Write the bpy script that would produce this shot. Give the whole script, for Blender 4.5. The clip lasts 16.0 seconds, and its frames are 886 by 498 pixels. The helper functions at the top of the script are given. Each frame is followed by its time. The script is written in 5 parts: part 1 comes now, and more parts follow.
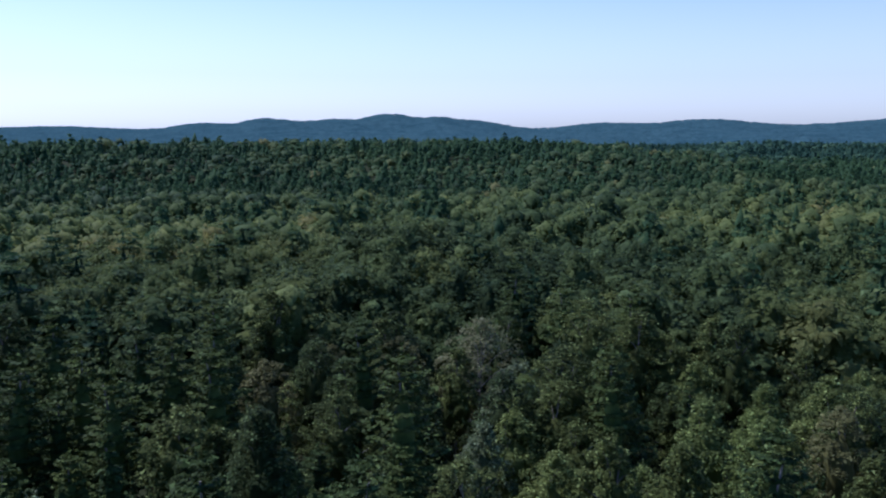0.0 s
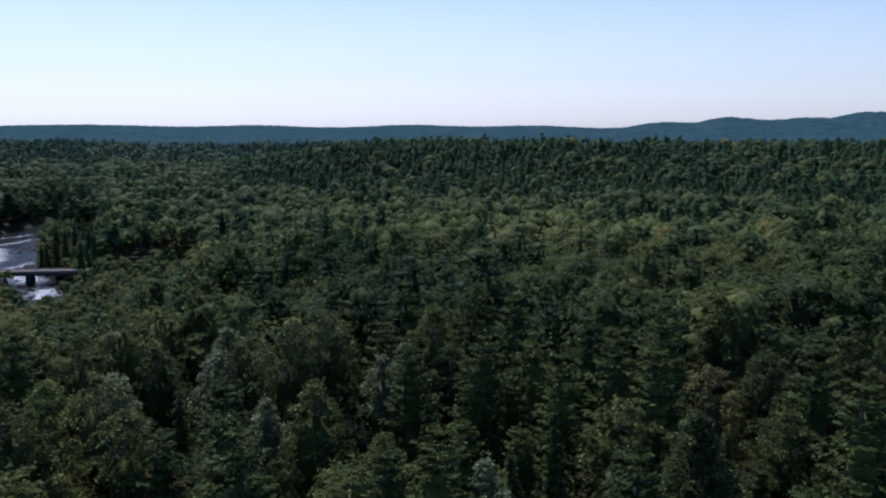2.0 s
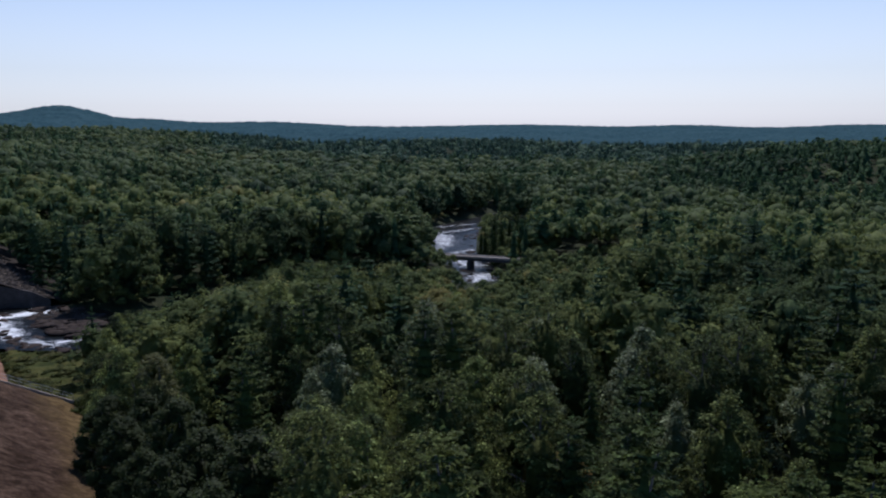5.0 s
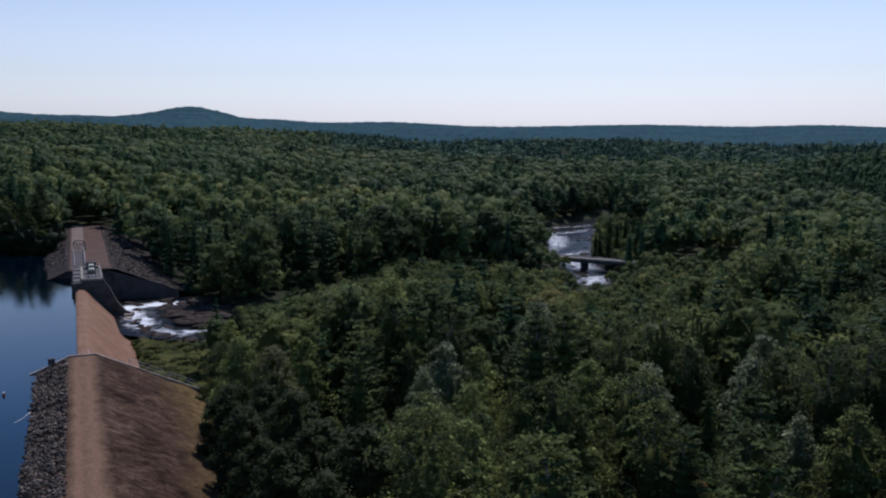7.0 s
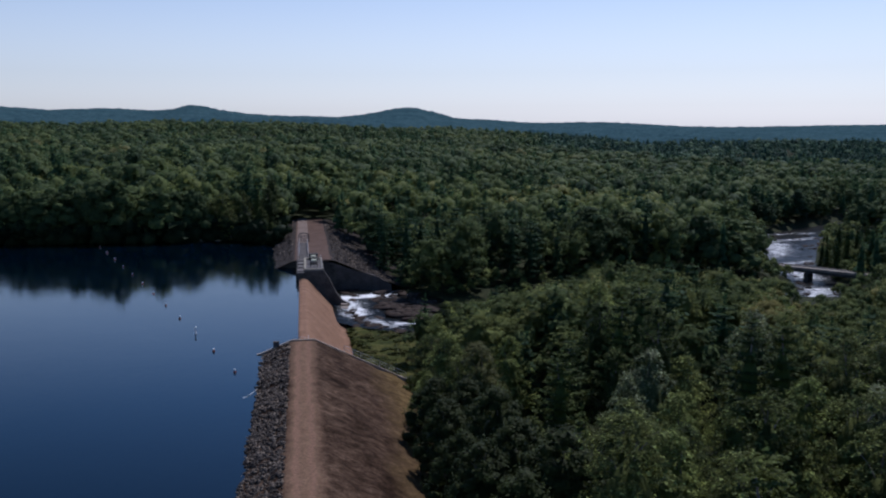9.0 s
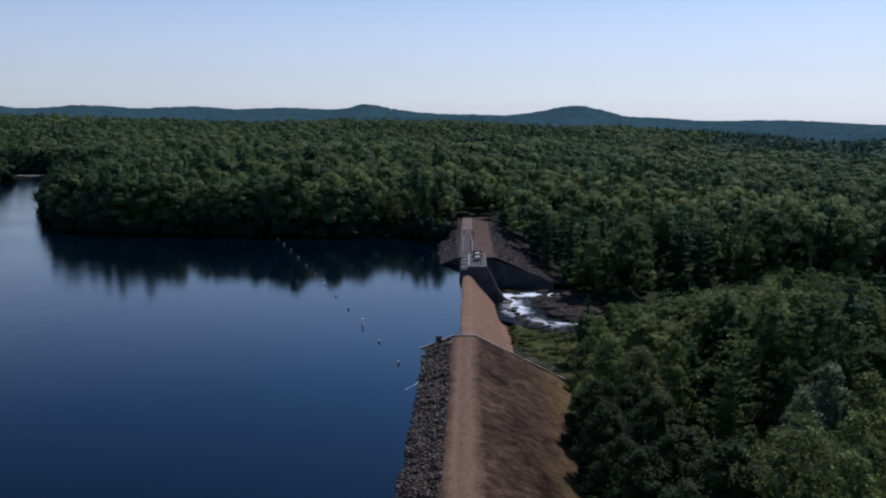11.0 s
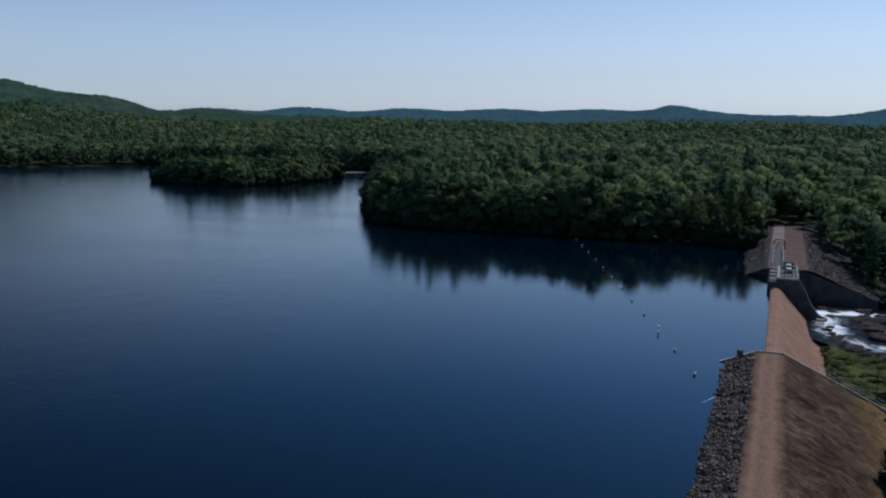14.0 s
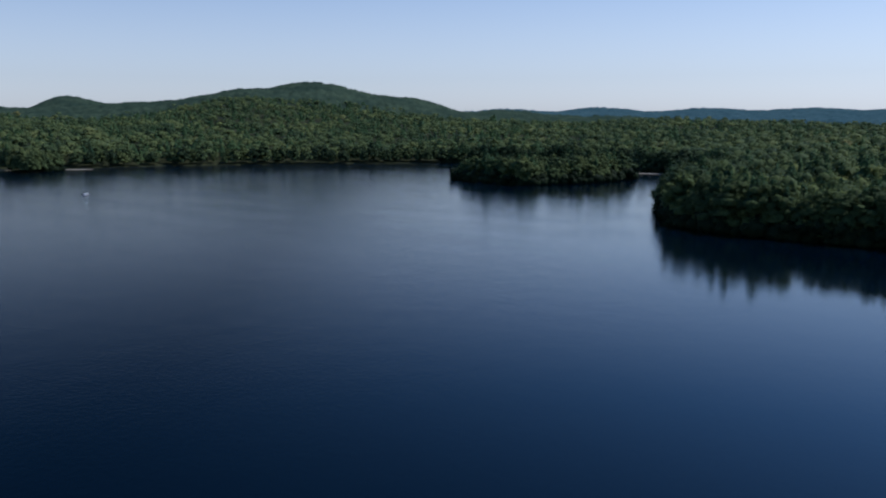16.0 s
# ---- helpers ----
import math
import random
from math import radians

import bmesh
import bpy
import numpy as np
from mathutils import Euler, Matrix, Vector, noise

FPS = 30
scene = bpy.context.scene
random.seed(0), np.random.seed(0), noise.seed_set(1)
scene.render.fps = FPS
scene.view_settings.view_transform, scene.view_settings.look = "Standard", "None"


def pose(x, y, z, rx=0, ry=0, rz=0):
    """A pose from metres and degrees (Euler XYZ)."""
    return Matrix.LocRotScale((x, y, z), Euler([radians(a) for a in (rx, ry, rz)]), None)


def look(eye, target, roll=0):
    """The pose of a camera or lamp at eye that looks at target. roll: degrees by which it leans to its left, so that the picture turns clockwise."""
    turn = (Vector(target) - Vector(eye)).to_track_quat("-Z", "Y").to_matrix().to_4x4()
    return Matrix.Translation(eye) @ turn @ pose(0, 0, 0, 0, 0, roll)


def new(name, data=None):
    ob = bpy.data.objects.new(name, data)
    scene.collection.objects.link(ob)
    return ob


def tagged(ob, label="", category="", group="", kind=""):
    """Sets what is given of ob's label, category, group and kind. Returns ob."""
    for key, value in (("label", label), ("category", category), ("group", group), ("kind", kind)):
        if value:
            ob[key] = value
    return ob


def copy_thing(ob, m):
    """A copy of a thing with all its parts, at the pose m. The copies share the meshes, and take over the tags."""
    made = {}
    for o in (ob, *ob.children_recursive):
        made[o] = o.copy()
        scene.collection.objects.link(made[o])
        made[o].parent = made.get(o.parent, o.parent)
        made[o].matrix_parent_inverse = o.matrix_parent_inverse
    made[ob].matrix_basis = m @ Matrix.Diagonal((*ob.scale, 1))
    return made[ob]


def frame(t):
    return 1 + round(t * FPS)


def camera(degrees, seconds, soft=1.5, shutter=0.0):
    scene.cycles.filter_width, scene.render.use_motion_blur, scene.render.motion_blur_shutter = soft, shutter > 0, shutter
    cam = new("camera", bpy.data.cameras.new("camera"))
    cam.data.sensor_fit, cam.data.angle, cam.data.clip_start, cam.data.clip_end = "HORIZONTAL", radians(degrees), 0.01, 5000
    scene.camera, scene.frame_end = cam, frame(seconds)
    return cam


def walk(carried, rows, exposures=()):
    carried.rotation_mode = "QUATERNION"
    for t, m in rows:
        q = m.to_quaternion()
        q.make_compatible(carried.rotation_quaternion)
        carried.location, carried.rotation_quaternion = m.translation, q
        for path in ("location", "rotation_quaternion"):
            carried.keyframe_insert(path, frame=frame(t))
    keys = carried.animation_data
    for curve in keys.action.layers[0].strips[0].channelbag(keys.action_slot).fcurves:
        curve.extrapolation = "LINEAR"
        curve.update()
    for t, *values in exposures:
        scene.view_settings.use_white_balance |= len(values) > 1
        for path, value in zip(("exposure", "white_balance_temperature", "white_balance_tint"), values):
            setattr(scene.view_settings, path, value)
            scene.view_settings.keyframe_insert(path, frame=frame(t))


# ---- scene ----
# ---- camera ----

EYE_Z = 38.0
PITCH = [(0.0, 81.87), (1.5, 81.88), (2.0, 81.82), (2.5, 81.74), (3.0, 81.76), (4.0, 81.8), (7.0, 81.82), (8.5, 81.86), (11.0, 81.73), (12.5, 81.76), (13.5, 81.81), (14.5, 81.86), (16.0, 81.86)]
AXIS = 82.2        # heading of the dam's axis in the turn's own degrees
TURN = [(0.0, -6.79), (0.5, 0.44), (1.0, 7.74), (1.5, 15.24), (2.0, 23.2), (2.5, 31.99), (3.0, 40.67), (3.5, 48.63),
        (4.0, 50.46), (4.2, 50.72), (5.3, 51.3), (6.0, 52.1), (6.3, 53.33), (6.5, 54.51), (7.0, 58.9), (7.5, 63.95),
        (8.0, 69.11), (8.5, 72.19), (8.7, 72.29), (9.3, 74.2), (10.0, 79.2), (10.4, 81.7), (10.8, 83.29), (11.0, 83.91),
        (11.5, 85.75), (12.0, 88.7), (12.5, 92.14), (13.0, 95.92), (13.5, 99.7), (14.0, 103.91), (14.5, 108.52),
        (15.0, 113.05), (15.5, 117.95), (16.0, 123.32)]
cam = camera(54.9, 16.0, soft=2.15)
walk(cam, [(t, pose(0, 0, EYE_Z, float(np.interp(t, *zip(*PITCH))), 0, a - AXIS)) for t, a in TURN],
     exposures=[(0.0, 0.6, 5050, 20), (1.5, 0.44, 5350, 19), (3.0, 0.2, 5650, 17), (8.0, 0.14, 5700, 18), (12.0, 0.05, 5500, 14), (14.5, 0.02, 5400, 11), (16.0, 0.25, 5560, 15)])

# ---- light ----
SUN_AZ, SUN_EL = 34.0, 54.0     # degrees clockwise from +y, and above the horizon
world = bpy.data.worlds.new("sky")
scene.world = world
world.use_nodes = True
wn = world.node_tree
sky = wn.nodes.new("ShaderNodeTexSky")
sky.sky_type = "NISHITA"
sky.sun_disc = False
sky.sun_elevation, sky.sun_rotation = radians(SUN_EL), radians(SUN_AZ)
sky.altitude, sky.air_density, sky.dust_density, sky.ozone_density = 300, 1.0, 0.7, 3.0
pale = wn.nodes.new("ShaderNodeHueSaturation")      # thin summer haze pales the sky towards the horizon
over = wn.nodes.new("ShaderNodeSeparateXYZ")
wn.links.new(wn.nodes.new("ShaderNodeTexCoord").outputs["Generated"], over.inputs[0])
clearer = wn.nodes.new("ShaderNodeMapRange")
for k, v in ((1, 0.0), (2, 0.3), (3, 0.28), (4, 1.2)):
    clearer.inputs[k].default_value = v
wn.links.new(over.outputs[2], clearer.inputs[0])
wn.links.new(clearer.outputs[0], pale.inputs["Saturation"])
wn.links.new(sky.outputs[0], pale.inputs["Color"])
wn.links.new(pale.outputs[0], wn.nodes["Background"].inputs[0])
wn.nodes["Background"].inputs[1].default_value = 0.09
sun = bpy.data.lights.new("sun", "SUN")
sun.energy, sun.angle, sun.color = 3.0, radians(0.53), (1.0, 0.96, 0.9)
sun_ob = new("sun", sun)
sa, se = radians(SUN_AZ), radians(SUN_EL)
sun_ob.matrix_world = look((0, 0, 300), Vector((0, 0, 300)) - Vector((math.sin(sa) * math.cos(se), math.cos(sa) * math.cos(se), math.sin(se))))


# ---- materials ----
def nodes(name):
    m = bpy.data.materials.new(name)
    m.use_nodes = True
    nt = m.node_tree
    return m, nt, nt.nodes["Principled BSDF"]


def add(nt, kind, **inputs):
    n = nt.nodes.new(kind)
    for k, v in inputs.items():
        n.inputs[k.replace("_", " ")].default_value = v
    return n


def ramp(nt, source, stops):
    n = nt.nodes.new("ShaderNodeValToRGB")
    el = n.color_ramp.elements
    while len(el) < len(stops):
        el.new(0.5)
    for e, (p, c) in zip(el, stops):
        e.position, e.color = p, (*c, 1)
    nt.links.new(source, n.inputs[0])
    return n.outputs[0]


def mix(nt, fac, a, b, blend="MIX"):
    n = nt.nodes.new("ShaderNodeMix")
    n.data_type, n.blend_type = "RGBA", blend
    for i, v in ((0, fac), (6, a), (7, b)):
        if isinstance(v, (int, float)):
            n.inputs[i].default_value = v
        elif isinstance(v, tuple):
            n.inputs[i].default_value = (*v, 1)
        else:
            nt.links.new(v, n.inputs[i])
    return n.outputs[2]


def coords(nt, scale=(1, 1, 1)):
    g = nt.nodes.new("ShaderNodeNewGeometry")
    mp = nt.nodes.new("ShaderNodeMapping")
    mp.inputs["Scale"].default_value = scale
    nt.links.new(g.outputs["Position"], mp.inputs[0])
    return mp.outputs[0]


def noise_tex(nt, scale, detail=4, rough=0.6, vec=None):
    n = add(nt, "ShaderNodeTexNoise", Scale=scale, Detail=detail, Roughness=rough)
    nt.links.new(vec if vec else coords(nt), n.inputs["Vector"])
    return n.outputs[0]


def bump(nt, bsdf, height, strength=0.5, distance=0.1):
    b = add(nt, "ShaderNodeBump", Strength=strength, Distance=distance)
    nt.links.new(height, b.inputs["Height"])
    nt.links.new(b.outputs[0], bsdf.inputs["Normal"])


def math_node(nt, op, a, b):
    n = nt.nodes.new("ShaderNodeMath")
    n.operation = op
    for k, v in enumerate((a, b)):
        if isinstance(v, (int, float)):
            n.inputs[k].default_value = v
        else:
            nt.links.new(v, n.inputs[k])
    return n.outputs[0]


def foliage(name, stops, source, translucent=0.35, rough=0.6, gloss=0.05, relief=0.0, mottle_gain=1.35, glint=0.0):
    """Leaves: each tree has its own tone, with a finer mottling over it."""
    m, nt, bs = nodes(name)
    if source == "object":
        s = nt.nodes.new("ShaderNodeObjectInfo").outputs["Random"]
    else:
        a = nt.nodes.new("ShaderNodeAttribute")
        a.attribute_name = "tone"
        s = a.outputs["Fac"]
    col = ramp(nt, s, stops)
    v = ramp(nt, noise_tex(nt, 0.9, 3), [(0.3, (0.72, 0.72, 0.72)), (0.72, (1.22, 1.2, 1.12))])
    col = mix(nt, 1.0, col, v, "MULTIPLY")
    if glint:        # leaf sparkle put into the colour: a few sprays at random far paler
        u = nt.nodes.new("ShaderNodeNewGeometry").outputs["Random Per Island"]
        g = 1 + glint
        v = ramp(nt, u, [(0.0, (0.8,) * 3), (0.45, (0.95,) * 3), (0.84, (1.05,) * 3), (0.9, (g, g, 1 + 1.1 * glint)), (1.0, (g * 1.25, g * 1.25, 1.3 + 1.6 * glint))])
        col = mix(nt, 1.0, col, v, "MULTIPLY")
    if relief:
        v = ramp(nt, noise_tex(nt, 1.1, 4, 0.7), [(0.36, (0.78 * mottle_gain,) * 3), (0.5, (mottle_gain,) * 3), (0.66, (1.14 * mottle_gain, 1.14 * mottle_gain, 1.1 * mottle_gain))])
        col = mix(nt, 1.0, col, v, "MULTIPLY")
    nt.links.new(col, bs.inputs["Base Color"])
    bs.inputs["Roughness"].default_value = rough
    bs.inputs["Specular IOR Level"].default_value = gloss
    if relief:
        bump(nt, bs, noise_tex(nt, 1.9, 5, 0.75), 1.0, relief)
    tr = nt.nodes.new("ShaderNodeBsdfTranslucent")
    nt.links.new(col, tr.inputs[0])
    ms = nt.nodes.new("ShaderNodeMixShader")
    ms.inputs[0].default_value = translucent
    nt.links.new(bs.outputs[0], ms.inputs[1])
    nt.links.new(tr.outputs[0], ms.inputs[2])
    nt.links.new(ms.outputs[0], nt.nodes["Material Output"].inputs[0])
    return m


BROAD = [(0.0, (0.0378, 0.0545, 0.0222)), (0.3, (0.064, 0.0852, 0.0305)), (0.55, (0.0892, 0.108, 0.035)), (0.8, (0.1165, 0.131, 0.041)),
         (0.93, (0.128, 0.134, 0.0435)), (1.0, (0.149, 0.134, 0.0435))]
NEEDLE = [(0.0, (0.031, 0.0597, 0.0277)), (0.5, (0.0458, 0.0811, 0.0347)), (1.0, (0.0661, 0.105, 0.0417))]
BROAD_NEAR = [(p, (min(c[0] * 1.08, c[1] * 0.9), c[1] * 1.05, c[2] * 0.92)) for p, c in BROAD]      # warmer palette for near trees; the bluer far ones have haze painted in
# the mottling's level paints light in: near copy dimmed, shaded-side far copies brightened
M_broad = foliage("broadleaf_foliage", BROAD_NEAR, "object", 0.35, relief=0.3, mottle_gain=0.88, glint=1.7)
M_needle = foliage("needle_foliage", [(p, (c[0] * 1.32, c[1] * 1.02, c[2] * 0.66)) for p, c in NEEDLE], "object", 0.3, gloss=0.04, glint=0.7)
M_broad_woods = foliage("broadleaf_woods", BROAD, "tone", 0.35, gloss=0.03, relief=0.5, mottle_gain=1.45, glint=0.4)
M_broad_far = foliage("far_broadleaf_woods", BROAD, "tone", 0.36, gloss=0.03, relief=0.12, mottle_gain=1.5)
# same palette shifted bluer: light haze painted in from about 410 m
M_broad_mist = foliage("mist_broadleaf_woods", [(p, (c[0] * 0.82, c[1] * 0.88, c[2] * 1.03)) for p, c in BROAD], "tone", 0.3, gloss=0.03, relief=0.12, mottle_gain=1.34)
# bluer copies of both palettes, with the distance haze painted into the leaves
M_broad_haze = foliage("hazed_broadleaf_woods", [(p, (c[0] * 0.66, c[1] * 0.9, c[2] * 1.5)) for p, c in BROAD], "tone", 0.2, gloss=0.03, relief=0.3, mottle_gain=1.25)
M_needle_haze = foliage("hazed_needle_woods", [(p, (c[0] * 0.8, c[1] * 0.92, c[2] * 1.4)) for p, c in NEEDLE], "tone", 0.3, gloss=0.03, relief=0.3, mottle_gain=1.1)
# the shade under the shoreline woods is put into this near-black base colour
M_shore_shade = foliage("shore_shade_foliage", [(0, (0.012, 0.02, 0.009)), (1, (0.026, 0.038, 0.016))], "tone", 0.08, gloss=0.03)
M_needle_far = foliage("far_needle_woods", NEEDLE, "tone", 0.4, gloss=0.03, relief=0.3, mottle_gain=1.3)
M_needle_woods = foliage("needle_woods", NEEDLE, "tone", 0.35, gloss=0.03)
M_silver = foliage("silvery_foliage", [(0, (0.1, 0.122, 0.054)), (1, (0.135, 0.155, 0.068))], "object", rough=0.5, gloss=0.08, glint=1.6)
M_amber = foliage("amber_foliage", [(0, (0.193, 0.12, 0.0302)), (1, (0.241, 0.169, 0.0481))], "object")
M_brown = foliage("brownish_foliage", [(0, (0.112, 0.112, 0.04)), (1, (0.132, 0.124, 0.046))], "object", glint=0.6)
# the shaded, backlit side of these trees is put into the base colour
M_dark = foliage("shade_dark_foliage", [(0, (0.024, 0.032, 0.009)), (1, (0.036, 0.045, 0.012))], "object", 0.1)
M_light = foliage("light_green_foliage", [(0, (0.15, 0.185, 0.052)), (1, (0.2, 0.225, 0.066))], "object", 0.4, relief=0.3, mottle_gain=0.97, glint=1.5)
M_faded = foliage("fading_foliage", [(0, (0.165, 0.16, 0.075)), (1, (0.195, 0.185, 0.085))], "object", glint=0.5)


def plain(name, stops, scale, rough=0.85, relief=0.05, fine=0.0, metallic=0.0, stretch=(1, 1, 1), gloss=0.04):
    """Mottled surface at two scales, with relief."""
    m, nt, bs = nodes(name)
    vec = coords(nt, stretch)
    n1 = noise_tex(nt, scale, 5, 0.6, vec)
    n2 = noise_tex(nt, fine if fine else scale * 9, 3, 0.6, vec)
    col = ramp(nt, n1, stops)
    v = ramp(nt, n2, [(0.3, (0.75, 0.75, 0.75)), (0.7, (1.2, 1.2, 1.2))])
    nt.links.new(mix(nt, 1.0, col, v, "MULTIPLY"), bs.inputs["Base Color"])
    bs.inputs["Roughness"].default_value = rough
    bs.inputs["Metallic"].default_value = metallic
    bs.inputs["Specular IOR Level"].default_value = 0.5 if rough < 0.7 else gloss
    if relief:
        bump(nt, bs, n2, 0.6, relief)
    return m


M_floor = plain("forest_floor", [(0.3, (0.022, 0.028, 0.012)), (0.7, (0.042, 0.044, 0.02))], 0.15, fine=1.5)
# M_far's bluish base colour carries the haze over the horizon hills
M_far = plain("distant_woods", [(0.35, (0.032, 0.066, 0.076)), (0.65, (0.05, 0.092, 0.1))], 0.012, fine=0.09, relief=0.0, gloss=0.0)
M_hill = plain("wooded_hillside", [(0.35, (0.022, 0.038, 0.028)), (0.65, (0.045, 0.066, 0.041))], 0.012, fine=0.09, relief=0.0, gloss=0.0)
M_bark = plain("bark", [(0.3, (0.144, 0.12, 0.0963)), (0.7, (0.273, 0.241, 0.209))], 2.0, relief=0.03)
M_bank, nt, bs = nodes("gravel_crest_and_dry_grass")
sep = nt.nodes.new("ShaderNodeSeparateXYZ")
nt.links.new(coords(nt), sep.inputs[0])


wob = math_node(nt, "MULTIPLY", math_node(nt, "SUBTRACT", noise_tex(nt, 0.35, 5, 0.65), 0.5), 2.4)
across = math_node(nt, "ADD", sep.outputs[0], wob)
mid = math_node(nt, "ABSOLUTE", math_node(nt, "ADD", across, 0.5), 0.0)
tex = ramp(nt, noise_tex(nt, 0.55, 9, 0.8, coords(nt, (0.884, 1.632, 0.884))), [(0.36, (0.016, 0.00931, 0.00594)), (0.5, (0.0497, 0.0305, 0.0196)), (0.62, (0.103, 0.0674, 0.0449))])
tex = mix(nt, 1.0, tex, ramp(nt, noise_tex(nt, 0.13, 5, 0.68, coords(nt, (1.0, 0.55, 1.0))), [(0.36, (0.42, 0.38, 0.36)), (0.5, (0.95, 0.93, 0.92)), (0.64, (1.5, 1.5, 1.5))]), "MULTIPLY")
toe = ramp(nt, noise_tex(nt, 0.5, 6, 0.75), [(0.35, (0.06, 0.038, 0.016)), (0.65, (0.17, 0.115, 0.05))])
toe_at = ramp(nt, math_node(nt, "ADD", math_node(nt, "MULTIPLY", across, 0.05), math_node(nt, "MULTIPLY", noise_tex(nt, 0.12, 3), 0.3)), [(0.62, (0, 0, 0)), (0.92, (1, 1, 1))])
slope = mix(nt, toe_at, tex, toe)
grit = ramp(nt, noise_tex(nt, 0.5, 7, 0.7), [(0.3, (0.132, 0.0786, 0.0497)), (0.7, (0.189, 0.119, 0.077))])
rut = ramp(nt, math_node(nt, "ABSOLUTE", math_node(nt, "SUBTRACT", mid, 0.85), 0.0), [(0.15, (1, 1, 1)), (0.5, (0, 0, 0))])
grit = mix(nt, rut, grit, (0.183, 0.108, 0.0722))
track_at = ramp(nt, math_node(nt, "MULTIPLY", mid, 0.25), [(0.28, (1, 1, 1)), (0.62, (0, 0, 0))])
col = mix(nt, track_at, slope, grit)
speck = ramp(nt, noise_tex(nt, 3.5, 4), [(0.3, (0.7, 0.7, 0.7)), (0.7, (1.28, 1.25, 1.2))])
nt.links.new(mix(nt, 1.0, col, speck, "MULTIPLY"), bs.inputs["Base Color"])
bs.inputs["Roughness"].default_value = 0.9
bs.inputs["Specular IOR Level"].default_value = 0.03
bump(nt, bs, noise_tex(nt, 1.8, 4), 0.6, 0.15)
M_grass = plain("green_bank_grass", [(0.3, (0.0257, 0.0337, 0.00883)), (0.5, (0.0546, 0.0594, 0.0144)), (0.7, (0.0963, 0.0867, 0.0257))], 0.3, fine=2.2, relief=0.2)
M_conc_brown = plain("iron_stained_concrete", [(0.25, (0.175, 0.0939, 0.0563)), (0.6, (0.25, 0.144, 0.0902)), (0.8, (0.313, 0.194, 0.131))], 0.5, fine=4.0,
                     stretch=(0.35, 1.0, 0.35), relief=0.02)
M_conc = plain("weathered_grey_concrete", [(0.3, (0.241, 0.189, 0.148)), (0.7, (0.417, 0.35, 0.281))], 0.6, fine=5.0, relief=0.02)
# shade of the walls' sunless faces is put into this dark base colour
M_conc_dark = plain("shade_dark_concrete", [(0.3, (0.0562, 0.0506, 0.0449)), (0.7, (0.112, 0.101, 0.0899))], 0.5, fine=4.0)
M_steel = plain("galvanised_steel", [(0.3, (0.3, 0.3, 0.3)), (0.7, (0.45, 0.45, 0.45))], 2.0, rough=0.5, relief=0.0, metallic=0.6)
M_rust = plain("dark_painted_steel", [(0.3, (0.0562, 0.0562, 0.0562)), (0.7, (0.112, 0.0963, 0.0883))], 2.0, rough=0.75, relief=0.0)
M_white = plain("white_paint", [(0.3, (0.7, 0.7, 0.68)), (0.7, (0.82, 0.82, 0.8))], 1.0, rough=0.5, relief=0.0)
M_orange = plain("orange_float_plastic", [(0.3, (0.257, 0.0562, 0.0321)), (0.7, (0.353, 0.0802, 0.0481))], 1.0, rough=0.4, relief=0.0)
M_riprap = plain("riprap_stone", [(0.3, (0.06, 0.051, 0.044)), (0.7, (0.17, 0.145, 0.122))], 0.9, fine=7.0)
nt, bs = M_riprap.node_tree, M_riprap.node_tree.nodes["Principled BSDF"]
one = math_node(nt, "ADD", nt.nodes.new("ShaderNodeNewGeometry").outputs["Random Per Island"], nt.nodes.new("ShaderNodeObjectInfo").outputs["Random"])
each = ramp(nt, math_node(nt, "FRACT", one, 0.0), [(0.0, (0.3, 0.29, 0.3)), (0.45, (0.75, 0.72, 0.7)), (0.8, (1.1, 1.0, 0.88)), (1.0, (1.9, 1.75, 1.55))])
nt.links.new(mix(nt, 1.0, bs.inputs["Base Color"].links[0].from_socket, each, "MULTIPLY"), bs.inputs["Base Color"])
M_rubble = plain("rubble_slope", [(0.3, (0.022, 0.018, 0.0155)), (0.7, (0.062, 0.05, 0.042))], 0.7, fine=3.0, relief=0.25)
M_apron = plain("brown_gravel", [(0.3, (0.0899, 0.0546, 0.0401)), (0.7, (0.128, 0.0834, 0.0626))], 0.3, fine=4.0)
M_lane = plain("pale_gravel", [(0.3, (0.15, 0.11, 0.09)), (0.7, (0.23, 0.18, 0.15))], 0.3, fine=4.0)
M_ledge = plain("wet_brown_ledge", [(0.3, (0.02, 0.015, 0.012)), (0.7, (0.075, 0.054, 0.042))], 0.6, rough=0.75, fine=4.0)
# lighter step of that painted shade; also the footbridge deck's darker tone
M_conc_dim = plain("dim_grey_concrete", [(0.3, (0.0674, 0.0594, 0.0546)), (0.7, (0.125, 0.112, 0.103))], 0.5, fine=4.0)
M_conc_mid = plain("mid_grey_concrete", [(0.3, (0.101, 0.0899, 0.0843)), (0.7, (0.18, 0.163, 0.152))], 0.5, fine=4.0)
M_cover = plain("cream_paint", [(0.3, (0.514, 0.481, 0.321)), (0.7, (0.674, 0.642, 0.449))], 1.0, rough=0.55, relief=0.0)
M_conc_pale = plain("pale_concrete", [(0.3, (0.241, 0.217, 0.169)), (0.7, (0.385, 0.345, 0.273))], 0.6, fine=5.0, relief=0.02)
M_shrub = foliage("shrub_foliage", [(0, (0.045, 0.06, 0.016)), (0.6, (0.085, 0.095, 0.026)), (1, (0.13, 0.115, 0.04))], "object")
M_deck = plain("weathered_timber_deck", [(0.3, (0.24, 0.2, 0.165)), (0.7, (0.34, 0.3, 0.25))], 0.6, fine=5.0, relief=0.02)
